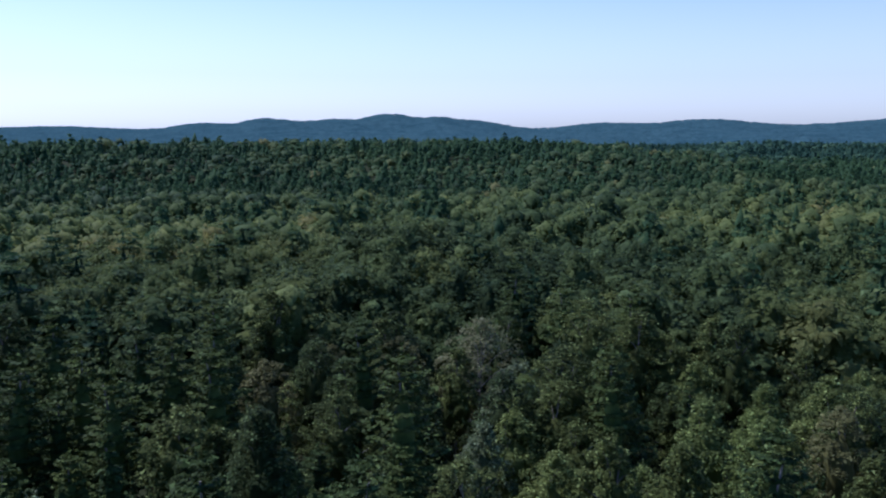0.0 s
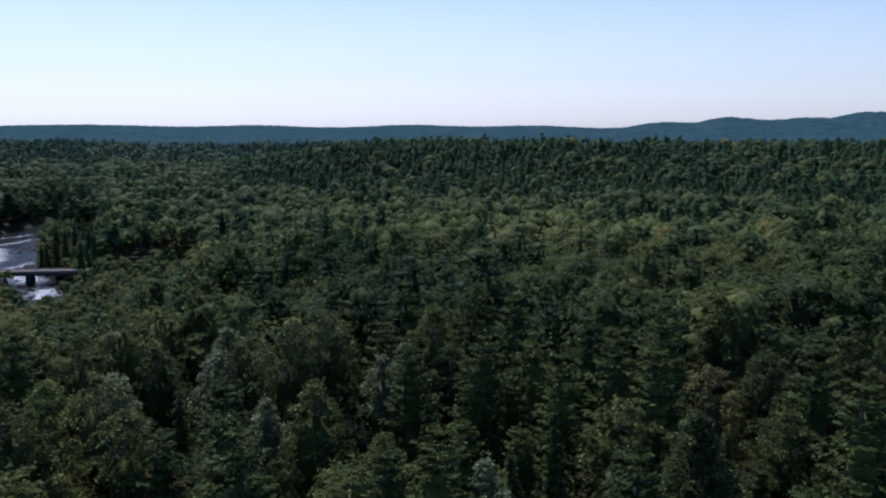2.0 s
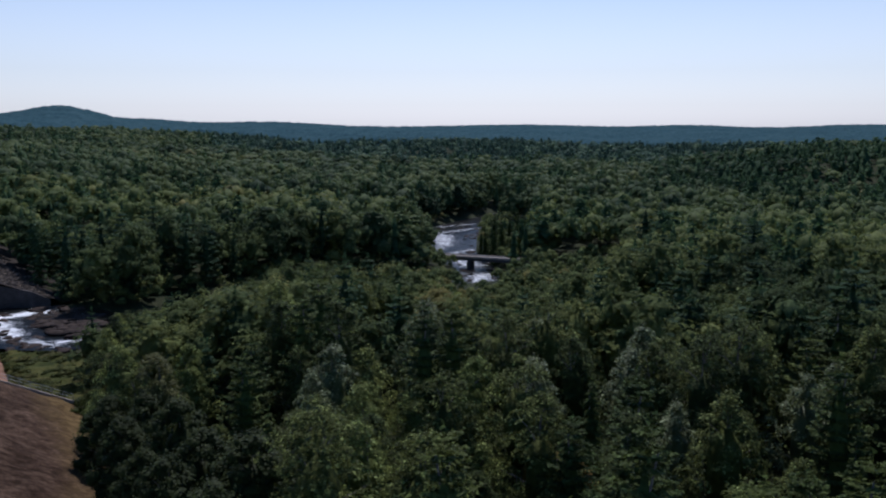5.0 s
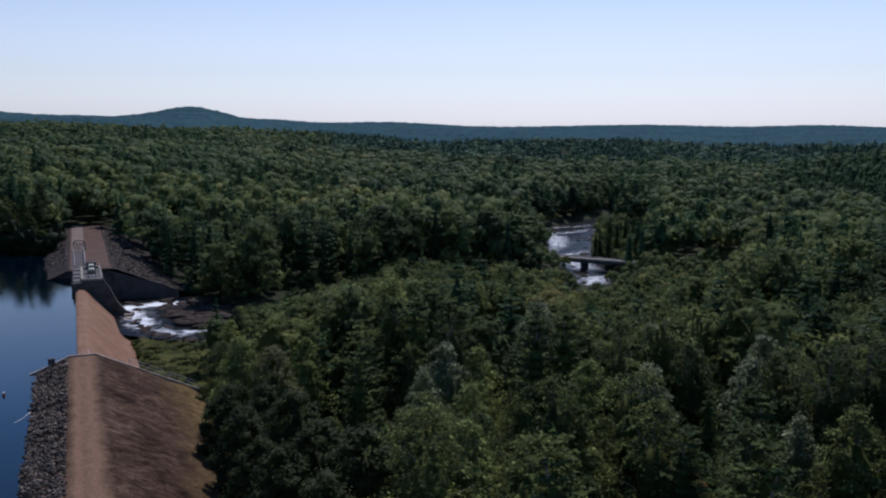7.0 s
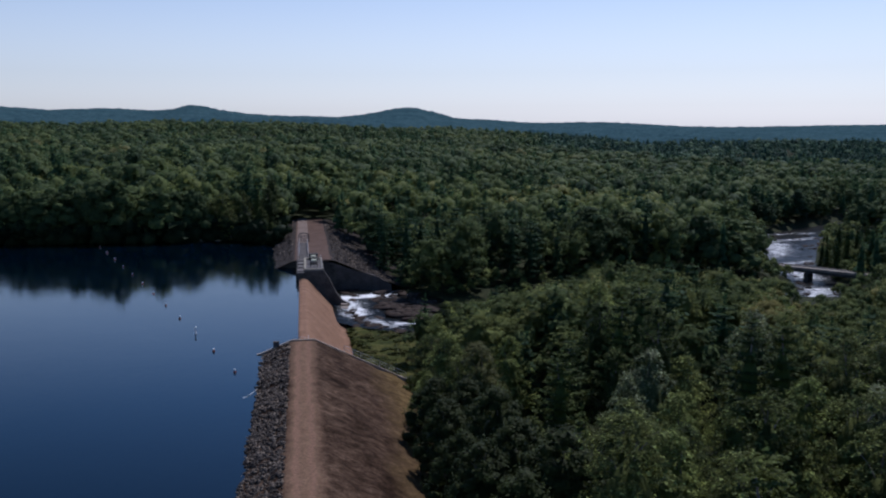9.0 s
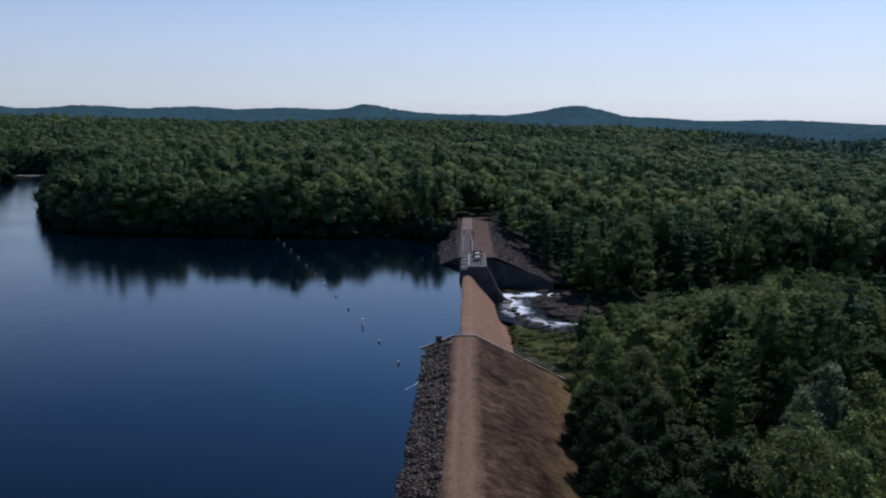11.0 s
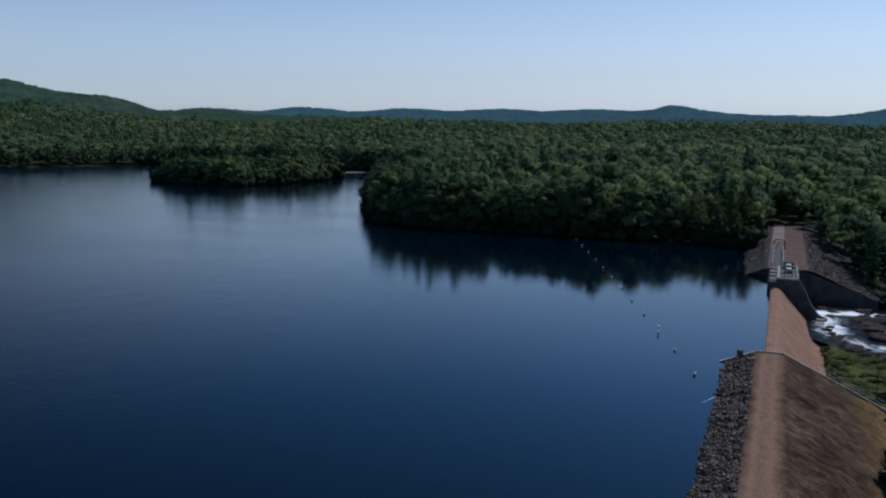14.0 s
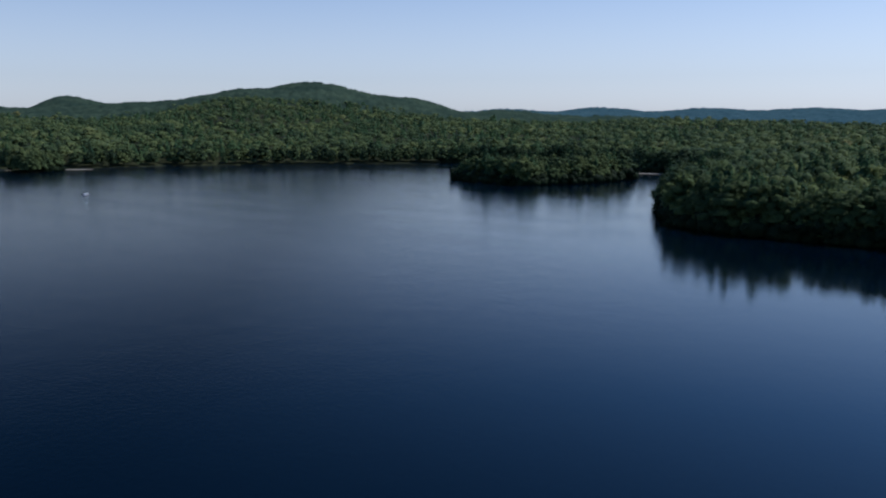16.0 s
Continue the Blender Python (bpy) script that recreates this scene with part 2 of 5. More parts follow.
M_sand = plain("pale_sand", [(0.3, (0.2, 0.175, 0.13)), (0.7, (0.3, 0.265, 0.2))], 0.2, fine=2.0)


def water_material(name, deep, wave, strength, rough=0.06):
    m, nt, bs = nodes(name)
    bs.inputs["Base Color"].default_value = (*deep, 1)
    bs.inputs["Roughness"].default_value = rough
    bs.inputs["IOR"].default_value = 1.33
    bs.inputs["Specular IOR Level"].default_value = 0.17
    h = mix(nt, 0.5, noise_tex(nt, wave, 4, 0.55), noise_tex(nt, wave * 0.12, 2, 0.5))
    bump(nt, bs, h, strength, 0.5)
    return m, nt, bs


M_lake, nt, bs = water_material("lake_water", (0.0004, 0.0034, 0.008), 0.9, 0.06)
paws = ramp(nt, noise_tex(nt, 0.02, 4, 0.6, coords(nt, (0.5, 1.5, 1))), [(0.4, (0.03, 0.03, 0.03)), (0.62, (0.08, 0.08, 0.08))])   # cat's paws
open_water = nt.nodes.new("ShaderNodeSeparateXYZ")
nt.links.new(coords(nt), open_water.inputs[0])
ruffle = nt.nodes.new("ShaderNodeMapRange")
for k, v in ((1, -150.0), (2, -35.0), (3, 0.2), (4, 0.05)):
    ruffle.inputs[k].default_value = v
ruffle.interpolation_type = "SMOOTHERSTEP"
nt.links.new(open_water.outputs[0], ruffle.inputs[0])
nt.links.new(ruffle.outputs[0], next(n for n in nt.nodes if n.type == "BUMP").inputs["Strength"])
breeze = nt.nodes.new("ShaderNodeMapRange")      # out in the breeze the mirror image breaks up
for k, v in ((1, -190.0), (2, -70.0), (3, 0.05), (4, 0.0)):
    breeze.inputs[k].default_value = v
breeze.interpolation_type = "SMOOTHERSTEP"
nt.links.new(open_water.outputs[0], breeze.inputs[0])
nt.links.new(math_node(nt, "ADD", paws, breeze.outputs[0]), bs.inputs["Roughness"])
gleam = nt.nodes.new("ShaderNodeMapRange")      # shine painted by position to match the lake's brightness: high near the dam, low farther out
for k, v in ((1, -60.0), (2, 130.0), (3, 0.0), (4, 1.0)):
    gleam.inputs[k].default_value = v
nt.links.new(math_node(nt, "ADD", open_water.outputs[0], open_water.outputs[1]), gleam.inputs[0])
gleam_sq = math_node(nt, "MULTIPLY", gleam.outputs[0], gleam.outputs[0])
nt.links.new(math_node(nt, "ADD", math_node(nt, "MULTIPLY", gleam_sq, 0.9), 0.025), bs.inputs["Specular IOR Level"])
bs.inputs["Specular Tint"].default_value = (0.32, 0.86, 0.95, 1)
M_river, nt, bs = water_material("rapids_water", (0.008, 0.009, 0.008), 0.9, 0.5, 0.3)
bs.inputs["Specular IOR Level"].default_value = 0.06
white = nt.nodes.new("ShaderNodeAttribute")      # where the water breaks
white.attribute_name = "froth"
fleck = math_node(nt, "MULTIPLY", math_node(nt, "SUBTRACT", noise_tex(nt, 1.1, 7, 0.75, coords(nt, (0.4, 1.9, 1))), 0.5), 1.9)
froth = math_node(nt, "ADD", math_node(nt, "ADD", math_node(nt, "MULTIPLY", noise_tex(nt, 0.3, 6, 0.7, coords(nt, (0.5, 1.6, 1))), 0.6), white.outputs["Fac"]), fleck)
foam = ramp(nt, froth, [(0.56, (0, 0, 0)), (0.72, (1, 1, 1))])
col = mix(nt, foam, (0.008, 0.009, 0.008), (0.8, 0.8, 0.78))
nt.links.new(col, bs.inputs["Base Color"])
nt.links.new(ramp(nt, foam, [(0, (0.3, 0.3, 0.3)), (1, (0.7, 0.7, 0.7))]), bs.inputs["Roughness"])


# ---- mesh helpers ----
def mesh_from(name, v, f, mat, tone=None, smooth=False):
    """A triangle mesh from arrays."""
    v, f = np.asarray(v, np.float32), np.asarray(f, np.int32)
    me = bpy.data.meshes.new(name)
    me.vertices.add(len(v))
    me.vertices.foreach_set("co", v.ravel())
    me.loops.add(f.size)
    me.loops.foreach_set("vertex_index", f.ravel())
    k = f.shape[1]
    me.polygons.add(len(f))
    me.polygons.foreach_set("loop_start", np.arange(0, f.size, k, dtype=np.int32))
    me.polygons.foreach_set("loop_total", np.full(len(f), k, np.int32))
    if smooth:
        me.polygons.foreach_set("use_smooth", np.ones(len(f), bool))
    if tone is not None:
        a = me.attributes.new("tone", "FLOAT", "POINT")
        a.data.foreach_set("value", np.asarray(tone, np.float32))
    me.update(calc_edges=True)
    me.validate()
    me.materials.append(mat)
    return me


def part(name, bm, mat, parent=None, label=""):
    """Links a bmesh as one object under a thing or a part."""
    me = bpy.data.meshes.new(name)
    bm.normal_update()
    bm.to_mesh(me)
    bm.free()
    me.materials.append(mat)
    ob = new(name, me)
    ob.parent = parent
    return tagged(ob, label)


def box(x0, y0, z0, x1, y1, z1, bevel=0.03, bm=None):
    bm = bm or bmesh.new()
    r = bmesh.ops.create_cube(bm, size=1.0, matrix=Matrix.Translation(((x0 + x1) / 2, (y0 + y1) / 2, (z0 + z1) / 2)) @ Matrix.Diagonal((x1 - x0, y1 - y0, z1 - z0, 1)))
    if bevel:
        edges = list({e for v in r["verts"] for e in v.link_edges})
        bmesh.ops.bevel(bm, geom=edges, offset=bevel, segments=1, affect="EDGES")
    return bm


def tube(points, radius, sides=6, bm=None, taper=1.0):
    """A pipe along a few points."""
    bm = bm or bmesh.new()
    pts = [Vector(p) for p in points]
    rings = []
    for i, p in enumerate(pts):
        d = (pts[min(i + 1, len(pts) - 1)] - pts[max(i - 1, 0)]).normalized()
        q = d.to_track_quat("Z", "Y")
        r = radius * (1 + (taper - 1) * i / max(1, len(pts) - 1))
        rings.append([bm.verts.new(p + q @ Vector((r * math.cos(a), r * math.sin(a), 0))) for a in np.linspace(0, 2 * math.pi, sides, endpoint=False)])
    for a, b in zip(rings, rings[1:]):
        for i in range(sides):
            bm.faces.new((a[i], a[(i + 1) % sides], b[(i + 1) % sides], b[i]))
    bm.faces.new(rings[0][::-1])
    bm.faces.new(rings[-1])
    return bm


def empty(name, label, category, group="", place=(0, 0, 0)):
    ob = new(name)
    ob.location = place
    return tagged(ob, label, category, group)


# ---- lie of the land ----
LAKE = [(-7, -150), (-7, 143), (-1.2, 143), (-1.2, 236), (-7, 248), (-9, 281), (-24, 296), (-48, 291), (-90, 293), (-125, 297), (-150, 309),
        (-172, 345), (-195, 388), (-209, 425), (-220, 480), (-246, 570), (-300, 648), (-345, 648), (-400, 720), (-500, 760), (-607, 692),
        (-634, 650), (-687, 586), (-711, 546), (-756, 456), (-778, 379), (-820, 330), (-900, 250), (-1000, 100), (-1000, -300), (-400, -500)]
ISLAND = [(-407, 480), (-366, 464), (-328, 459), (-315, 486), (-307, 516), (-309, 566), (-335, 575), (-370, 540), (-405, 505)]
ISLET = [(-805, 318), (-765, 304), (-720, 309), (-745, 345), (-790, 348)]
RIVER = [(5, 223, -6.2, 8), (11, 221, -6.3, 11), (18, 211, -6.7, 19), (25, 200, -7.4, 16), (46, 208, -8.4, 12), (80, 224, -9.4, 9), (120, 232, -10.6, 9),
         (150, 224, -11.6, 12), (165, 250, -12.4, 7.5), (182, 298, -13.0, 11), (227, 368, -13.6, 13.5), (300, 420, -14.4, 11), (420, 480, -15.2, 15),
         (505, 375, -16.0, 13), (548, 262, -16.6, 12), (560, 140, -17.0, 12), (566, 10, -17.5, 12)]
# bearing, distance, summit height, half-width in degrees
HILLS = [(-118, 4200, 80, 6), (-106, 4200, 76, 5), (-100, 4200, 60, 4), (-85.5, 4000, 100, 3.4), (-91, 4000, 68, 3), (-77.5, 3900, 78, 3.0),
         (-82, 3900, 75, 3), (-88.6, 4000, 86, 1.8), (-73.5, 4100, 58, 2.6), (-65, 4300, 42, 4.5), (-47, 4300, 44, 4), (-57, 4300, 46, 5), (-36, 4300, 46, 8), (-19, 4300, 60, 6), (-7, 3600, 116, 3.4), (-11.5, 4000, 72, 3.2), (0, 4000, 85, 4),
         (4.2, 3900, 92, 3), (6.8, 3900, 130, 2.0), (11.8, 4000, 116, 5), (18, 3900, 116, 4), (24.2, 3900, 120, 4), (31, 3700, 120, 4),
         (37, 3300, 106, 4), (43.0, 2500, 106, 3.0), (49.9, 2300, 153, 6.0), (54.2, 2300, 130, 3.0), (56, 2300, 110, 4), (60, 2500, 103, 4), (64.6, 3000, 135, 2.5), (69, 2600, 92, 4)]


def sm(x, a, b):
    t = np.clip((x - a) / (b - a), 0, 1)
    return t * t * (3 - 2 * t)


def edge_distance(x, y, poly, closed=True):
    """Distance to an outline, positive inside."""
    p = np.array([q[:2] for q in poly], float)
    a, b = p, np.roll(p, -1, 0)
    if not closed:
        a, b = p[:-1], p[1:]
    best, arg = np.full(x.shape, 1e9), np.zeros(x.shape)
    inside = np.zeros(x.shape, bool)
    for i, ((ax, ay), (bx, by)) in enumerate(zip(a, b)):
        dx, dy = bx - ax, by - ay
        t = np.clip(((x - ax) * dx + (y - ay) * dy) / (dx * dx + dy * dy), 0, 1)
        d = np.hypot(x - ax - t * dx, y - ay - t * dy)
        arg = np.where(d < best, i + t, arg)
        best = np.minimum(best, d)
        if closed and ay != by:
            inside ^= ((ay > y) != (by > y)) & (x < ax + (y - ay) * dx / dy)
    return (np.where(inside, best, -best)) if closed else (best, arg)


def waves(x, y, size, seed):
    """Gentle rolling unevenness, about -1 to 1."""
    rg = np.random.RandomState(seed)
    s = 0
    for k in range(6):
        a, ph, f = rg.uniform(0, 6.28), rg.uniform(0, 6.28), rg.uniform(0.6, 1.8) / size
        s = s + np.sin((x * math.cos(a) + y * math.sin(a)) * f * 6.28 + ph)
    return s / 3.0


def ground_height(x, y):
    x, y = np.asarray(x, float), np.asarray(y, float)
    r, az = np.hypot(x, y), np.degrees(np.arctan2(-x, y))
    rise = 3 + 7 * sm(az, -58, -30) + 9 * sm(az, -30, -12)
    low = -7 + rise * np.clip((r - 270) / 1030, 0, 1) + np.maximum(0, r - 1300) * 0.004
    ridge = sm(az, -112, -92) * (1 - sm(az, -56, -44))
    low = low - 6.5 * sm(az, -112, -94) * (1 - sm(az, -24, -14)) * sm(r, 230, 480)       # the valley floor falls away downstream
    low = low + ridge * 23 * sm(r, 560, 790) * (1 - sm(r, 820, 1150))
    high = 1.5 + np.clip(r - 330, 0, 1370) * 0.0255 + np.maximum(0, r - 1700) * 0.006
    w = sm(az, -14, -1) * sm(r, 205, 262)
    w = np.where(az < -140, 0.5, w)
    g = low * (1 - w) + high * w
    g = g + waves(x, y, 160, 3) * 1.8 * sm(r, 200, 500) + waves(x, y, 420, 4) * 4.5 * sm(r, 560, 1300)
    for ha, hr, hz, hw in HILLS:
        lift = np.exp(-((az - ha) / hw) ** 2) * np.exp(-((r - hr) / np.where(r > hr, 1500, 620)) ** 2)
        g = np.maximum(g, g + np.maximum(hz - 14 - g, 0) * lift)
    ld = edge_distance(x, y, LAKE)
    isl = np.maximum(edge_distance(x, y, ISLAND), edge_distance(x, y, ISLET))
    shore = np.clip(-ld * 0.1, 0, 1)
    upstream = (x < -5) | (y > 246)
    g = np.where(upstream & (ld < 0), np.minimum(g, 0.1 - ld * 0.12), g)
    g = np.where(ld > 0, np.maximum(-4.0, -0.25 * ld) - 0.1, g)
    g = np.where(isl > 0, np.minimum(1.6, 0.2 + isl * 0.12), g)
    rd, ra = edge_distance(x, y, RIVER, False)
    rz = np.interp(ra, range(len(RIVER)), [q[2] for q in RIVER])
    rw = np.interp(ra, range(len(RIVER)), [q[3] for q in RIVER])
    g = np.where(rd < rw + 14, np.minimum(g, rz - 0.9 + np.maximum(0, rd - rw * 0.8) * 0.45), g)
    g = np.where((x > 4) & (x < 45) & (y > 226) & (y < 336), np.minimum(g, np.maximum(-8, 1.2 - (x - 7.7) * 0.38)), g)
    under = (x > -7) & (x < 17) & (y < 150) & (y > -140)
    g = np.where(under, np.minimum(g, -6.6), g)
    g = np.where((x > -7) & (x < 30) & (y >= 150) & (y < 246), np.minimum(g, -9.0 + np.maximum(0, x - 16) * 0.25), g)
    return g


azs = np.radians(np.concatenate([np.arange(-124, 78, 0.9), np.arange(78, 236, 4.0)]))
rs = np.concatenate([[8, 20], 30 * (4900 / 30) ** np.linspace(0, 1, 225)])
A, R = np.meshgrid(azs, rs)
gx, gy = -np.sin(A) * R, np.cos(A) * R
gz = ground_height(gx, gy)
na = len(azs)
verts = np.stack([gx.ravel(), gy.ravel(), gz.ravel()], 1)
i, j = np.meshgrid(np.arange(len(rs) - 1), np.arange(na), indexing="ij")
j2 = (j + 1) % na
faces = np.stack([i * na + j, (i + 1) * na + j, (i + 1) * na + j2, i * na + j2], -1).reshape(-1, 4)
ground = new("ground", mesh_from("ground", verts, faces[:, ::-1], M_floor, smooth=True))
tagged(ground, "dark leaf-littered forest floor rolling to far hills", "ground", kind="structure")

bm = bmesh.new()
bm.faces.new([bm.verts.new((*p, 0)) for p in LAKE])
bmesh.ops.triangulate(bm, faces=bm.faces[:])
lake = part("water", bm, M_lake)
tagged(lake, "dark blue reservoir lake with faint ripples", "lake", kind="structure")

# river: a ribbon that follows the bed
def river_sheet(line, lengths, across):
    """A ribbon of water along (x, y, z, half-width), with a froth value at each point."""
    p = np.array(line, float)
    q = np.linspace(0, len(p) - 1, (len(p) - 1) * lengths + 1)
    c = np.stack([np.interp(q, range(len(p)), p[:, k]) for k in range(4)], 1)
    for _ in range(lengths // 2):
        c[1:-1] = (c[:-2] + 2 * c[1:-1] + c[2:]) / 4
    d = np.gradient(c[:, :2], axis=0)
    n = np.stack([-d[:, 1], d[:, 0]], 1) / np.linalg.norm(d, axis=1, keepdims=True)
    u = np.linspace(-1, 1, across)
    X = c[:, None, 0] + n[:, None, 0] * c[:, None, 3] * u
    Y = c[:, None, 1] + n[:, None, 1] * c[:, None, 3] * u
    Z = c[:, None, 2] + 0 * u + 0.08 * waves(X, Y, 3.0, 81) + 0.07 * waves(X, Y, 1.4, 82)
    white = np.zeros(X.shape)
    # the sluice's jet, its fan over the ledge, two lower chutes, and the broken water by the road bridge
    for ax, ay, bx, by, wide, much in ((6.5, 219.5, 21, 223, 2.8, 0.6), (10.5, 217.5, 12.5, 202, 3.6, 0.44), (16, 194, 27, 192.5, 1.8, 0.4), (22, 224.5, 30, 223, 1.0, 0.3),
                                       (13, 201, 20, 190, 2.2, 0.26), (150, 226, 157, 238, 6.0, 0.38), (168, 260, 176, 284, 6.0, 0.36), (190, 316, 206, 344, 7.0, 0.34), (178, 300, 196, 330, 4.0, 0.24), (204, 352, 236, 362, 3.0, 0.34), (214, 376, 246, 380, 2.4, 0.3), (172, 288, 192, 296, 2.6, 0.34)):
        t = np.clip(((X - ax) * (bx - ax) + (Y - ay) * (by - ay)) / ((bx - ax) ** 2 + (by - ay) ** 2), 0, 1)
        gap = np.hypot(X - ax - t * (bx - ax), Y - ay - t * (by - ay))
        white = np.maximum(white, much * np.exp(-(gap / wide) ** 2))
    i, j = np.meshgrid(np.arange(len(c) - 1), np.arange(across - 1), indexing="ij")
    f = np.stack([i * across + j, i * across + j + 1, (i + 1) * across + j + 1, (i + 1) * across + j], -1).reshape(-1, 4)
    me = mesh_from("river", np.stack([X.ravel(), Y.ravel(), Z.ravel()], 1), f[:, ::-1], M_river, smooth=True)
    me.attributes.new("froth", "FLOAT", "POINT").data.foreach_set("value", white.ravel().astype(np.float32))
    return new("river", me)


river = river_sheet(RIVER, 16, 33)
tagged(river, "dark river broken by white foaming rapids", "river", kind="structure")

# ---- woods ----
rg = np.random.RandomState(7)


def ico(sub):
    bm = bmesh.new()
    bmesh.ops.create_icosphere(bm, subdivisions=sub, radius=1.0)
    v = np.array([x.co[:] for x in bm.verts])
    f = np.array([[x.index for x in q.verts] for q in bm.faces])
    bm.free()
    return v, f


ICO1, ICO2 = ico(1), ico(2)
CAP = (ICO1[0], np.array([t for t in ICO1[1].tolist() if ICO1[0][t][:, 2].mean() > -0.5]))   # without its underside
HALF = (ICO1[0], np.array([t for t in ICO1[1].tolist() if ICO1[0][t][:, 2].mean() > -0.1]))


class Geo:
    """Gathers triangles."""

    def __init__(self):
        self.v, self.f, self.n = [], [], 0

    def put(self, v, f):
        self.v.append(v)
        self.f.append(np.asarray(f) + self.n)
        self.n += len(v)
        return self

    def arrays(self):
        return np.concatenate(self.v), np.concatenate(self.f)


def leaves(geo, at, out, size, spread=0.9, long=1.0):
    """Loose three-cornered sprays of leaves at the points, facing roughly outwards."""
    n = len(at)
    nrm = out + rg.normal(0, spread * 0.6, (n, 3))
    nrm /= np.linalg.norm(nrm, axis=1, keepdims=True) + 1e-9
    t = np.cross(nrm, rg.normal(0, 1, (n, 3)))
    t /= np.linalg.norm(t, axis=1, keepdims=True) + 1e-9
    b = np.cross(nrm, t)
    s = size * rg.uniform(0.6, 1.35, (n, 1))
    v = np.stack([at + t * s * long, at - t * s * 0.5 * long + b * s * 0.75, at - t * s * 0.55 * long - b * s * 0.7], 1).reshape(-1, 3)
    geo.put(v, np.arange(3 * n).reshape(-1, 3))


def ball_points(n):
    d = rg.normal(0, 1, (n, 3))
    return d / np.linalg.norm(d, axis=1, keepdims=True)


def clump(geo, c, cr, core, solid, per, size, flat=0.85, shoots=0, whole=0.0):
    """A lump of foliage: a dense heart, sprays laid over its upper side and a few leafy twigs standing out."""
    squash = np.array([1, 1, flat])
    if core and solid:
        v, f = core
        geo.put(c + v * cr * solid * (1 + rg.normal(0, 0.14, (len(v), 1))) * squash, f)
    d = ball_points(per)
    d[:, 2] = np.where(d[:, 2] < -0.25, -d[:, 2], d[:, 2])
    leaves(geo, c + d * cr * rg.uniform(0.7, 1.2, (per, 1)) * squash, d * 0.75 + np.array([0, 0, 0.45]) + whole, size, 0.6, 1.15)
    if shoots:
        d = ball_points(shoots)
        d[:, 2] = np.abs(d[:, 2])
        grow = d * 0.5 + np.array([0, 0, 0.8])
        reach = rg.uniform(0.4, 0.95, (shoots, 1)) * cr
        for q in np.linspace(0.15, 1.0, 5):
            leaves(geo, c + d * cr * 0.9 * squash + grow * reach * q + rg.normal(0, 0.05 * cr, (shoots, 3)), d * 0.4 + np.array([0, 0, 0.6]) + whole, size * (1.05 - 0.4 * q), 0.8, 1.2)


def broad_crown(height, radius, clumps, per, size, core, low=0.18, solid=0.72, shoots=0, spire=0.0):
    """A broadleaf crown: lumps of foliage set round an uneven egg, small and close at the top, with gaps between."""
    geo = Geo()
    base = height * low
    ph = rg.uniform(0, 6.28, 3)
    lean = rg.normal(0, 0.08 * radius, 2)
    centres = []
    for k in range(clumps):
        u = ((k + 0.5) / clumps) ** 0.85
        a = k * 2.39996 + rg.uniform(-0.35, 0.35)
        wide = math.sin(math.pi * min(1.0, 0.12 + 0.88 * u) ** (0.95 - 0.3 * spire)) ** (0.55 + 0.35 * spire) if u < 0.999 else 0.05
        wide *= 1 + 0.2 * math.sin(2 * a + ph[0]) + 0.14 * math.sin(3 * a + ph[1] + 3 * u)
        q = radius * wide * rg.uniform(0.68, 0.94)
        cr = radius * rg.uniform(0.8, 1.3) * (1.1 - 0.35 * u) * 1.75 / math.sqrt(clumps)
        centres.append((np.array([math.cos(a) * q + lean[0] * u, math.sin(a) * q + lean[1] * u, base + (height - base - cr * 0.7) * u + rg.normal(0, 0.02 * height)]), cr))
    if core:
        v, f = ICO1
        geo.put(v * np.array([radius * 0.42, radius * 0.42, (height - base) * 0.34]) * (1 + rg.normal(0, 0.1, (len(v), 1))) + np.array([0, 0, base + (height - base) * 0.47]), f)
    for c, cr in centres:
        away = (c - np.array([0, 0, base + 0.4 * (height - base)])) / radius
        clump(geo, c, cr, core, solid, per, size, 0.85, shoots, away * 0.5)
    return geo.arrays(), centres


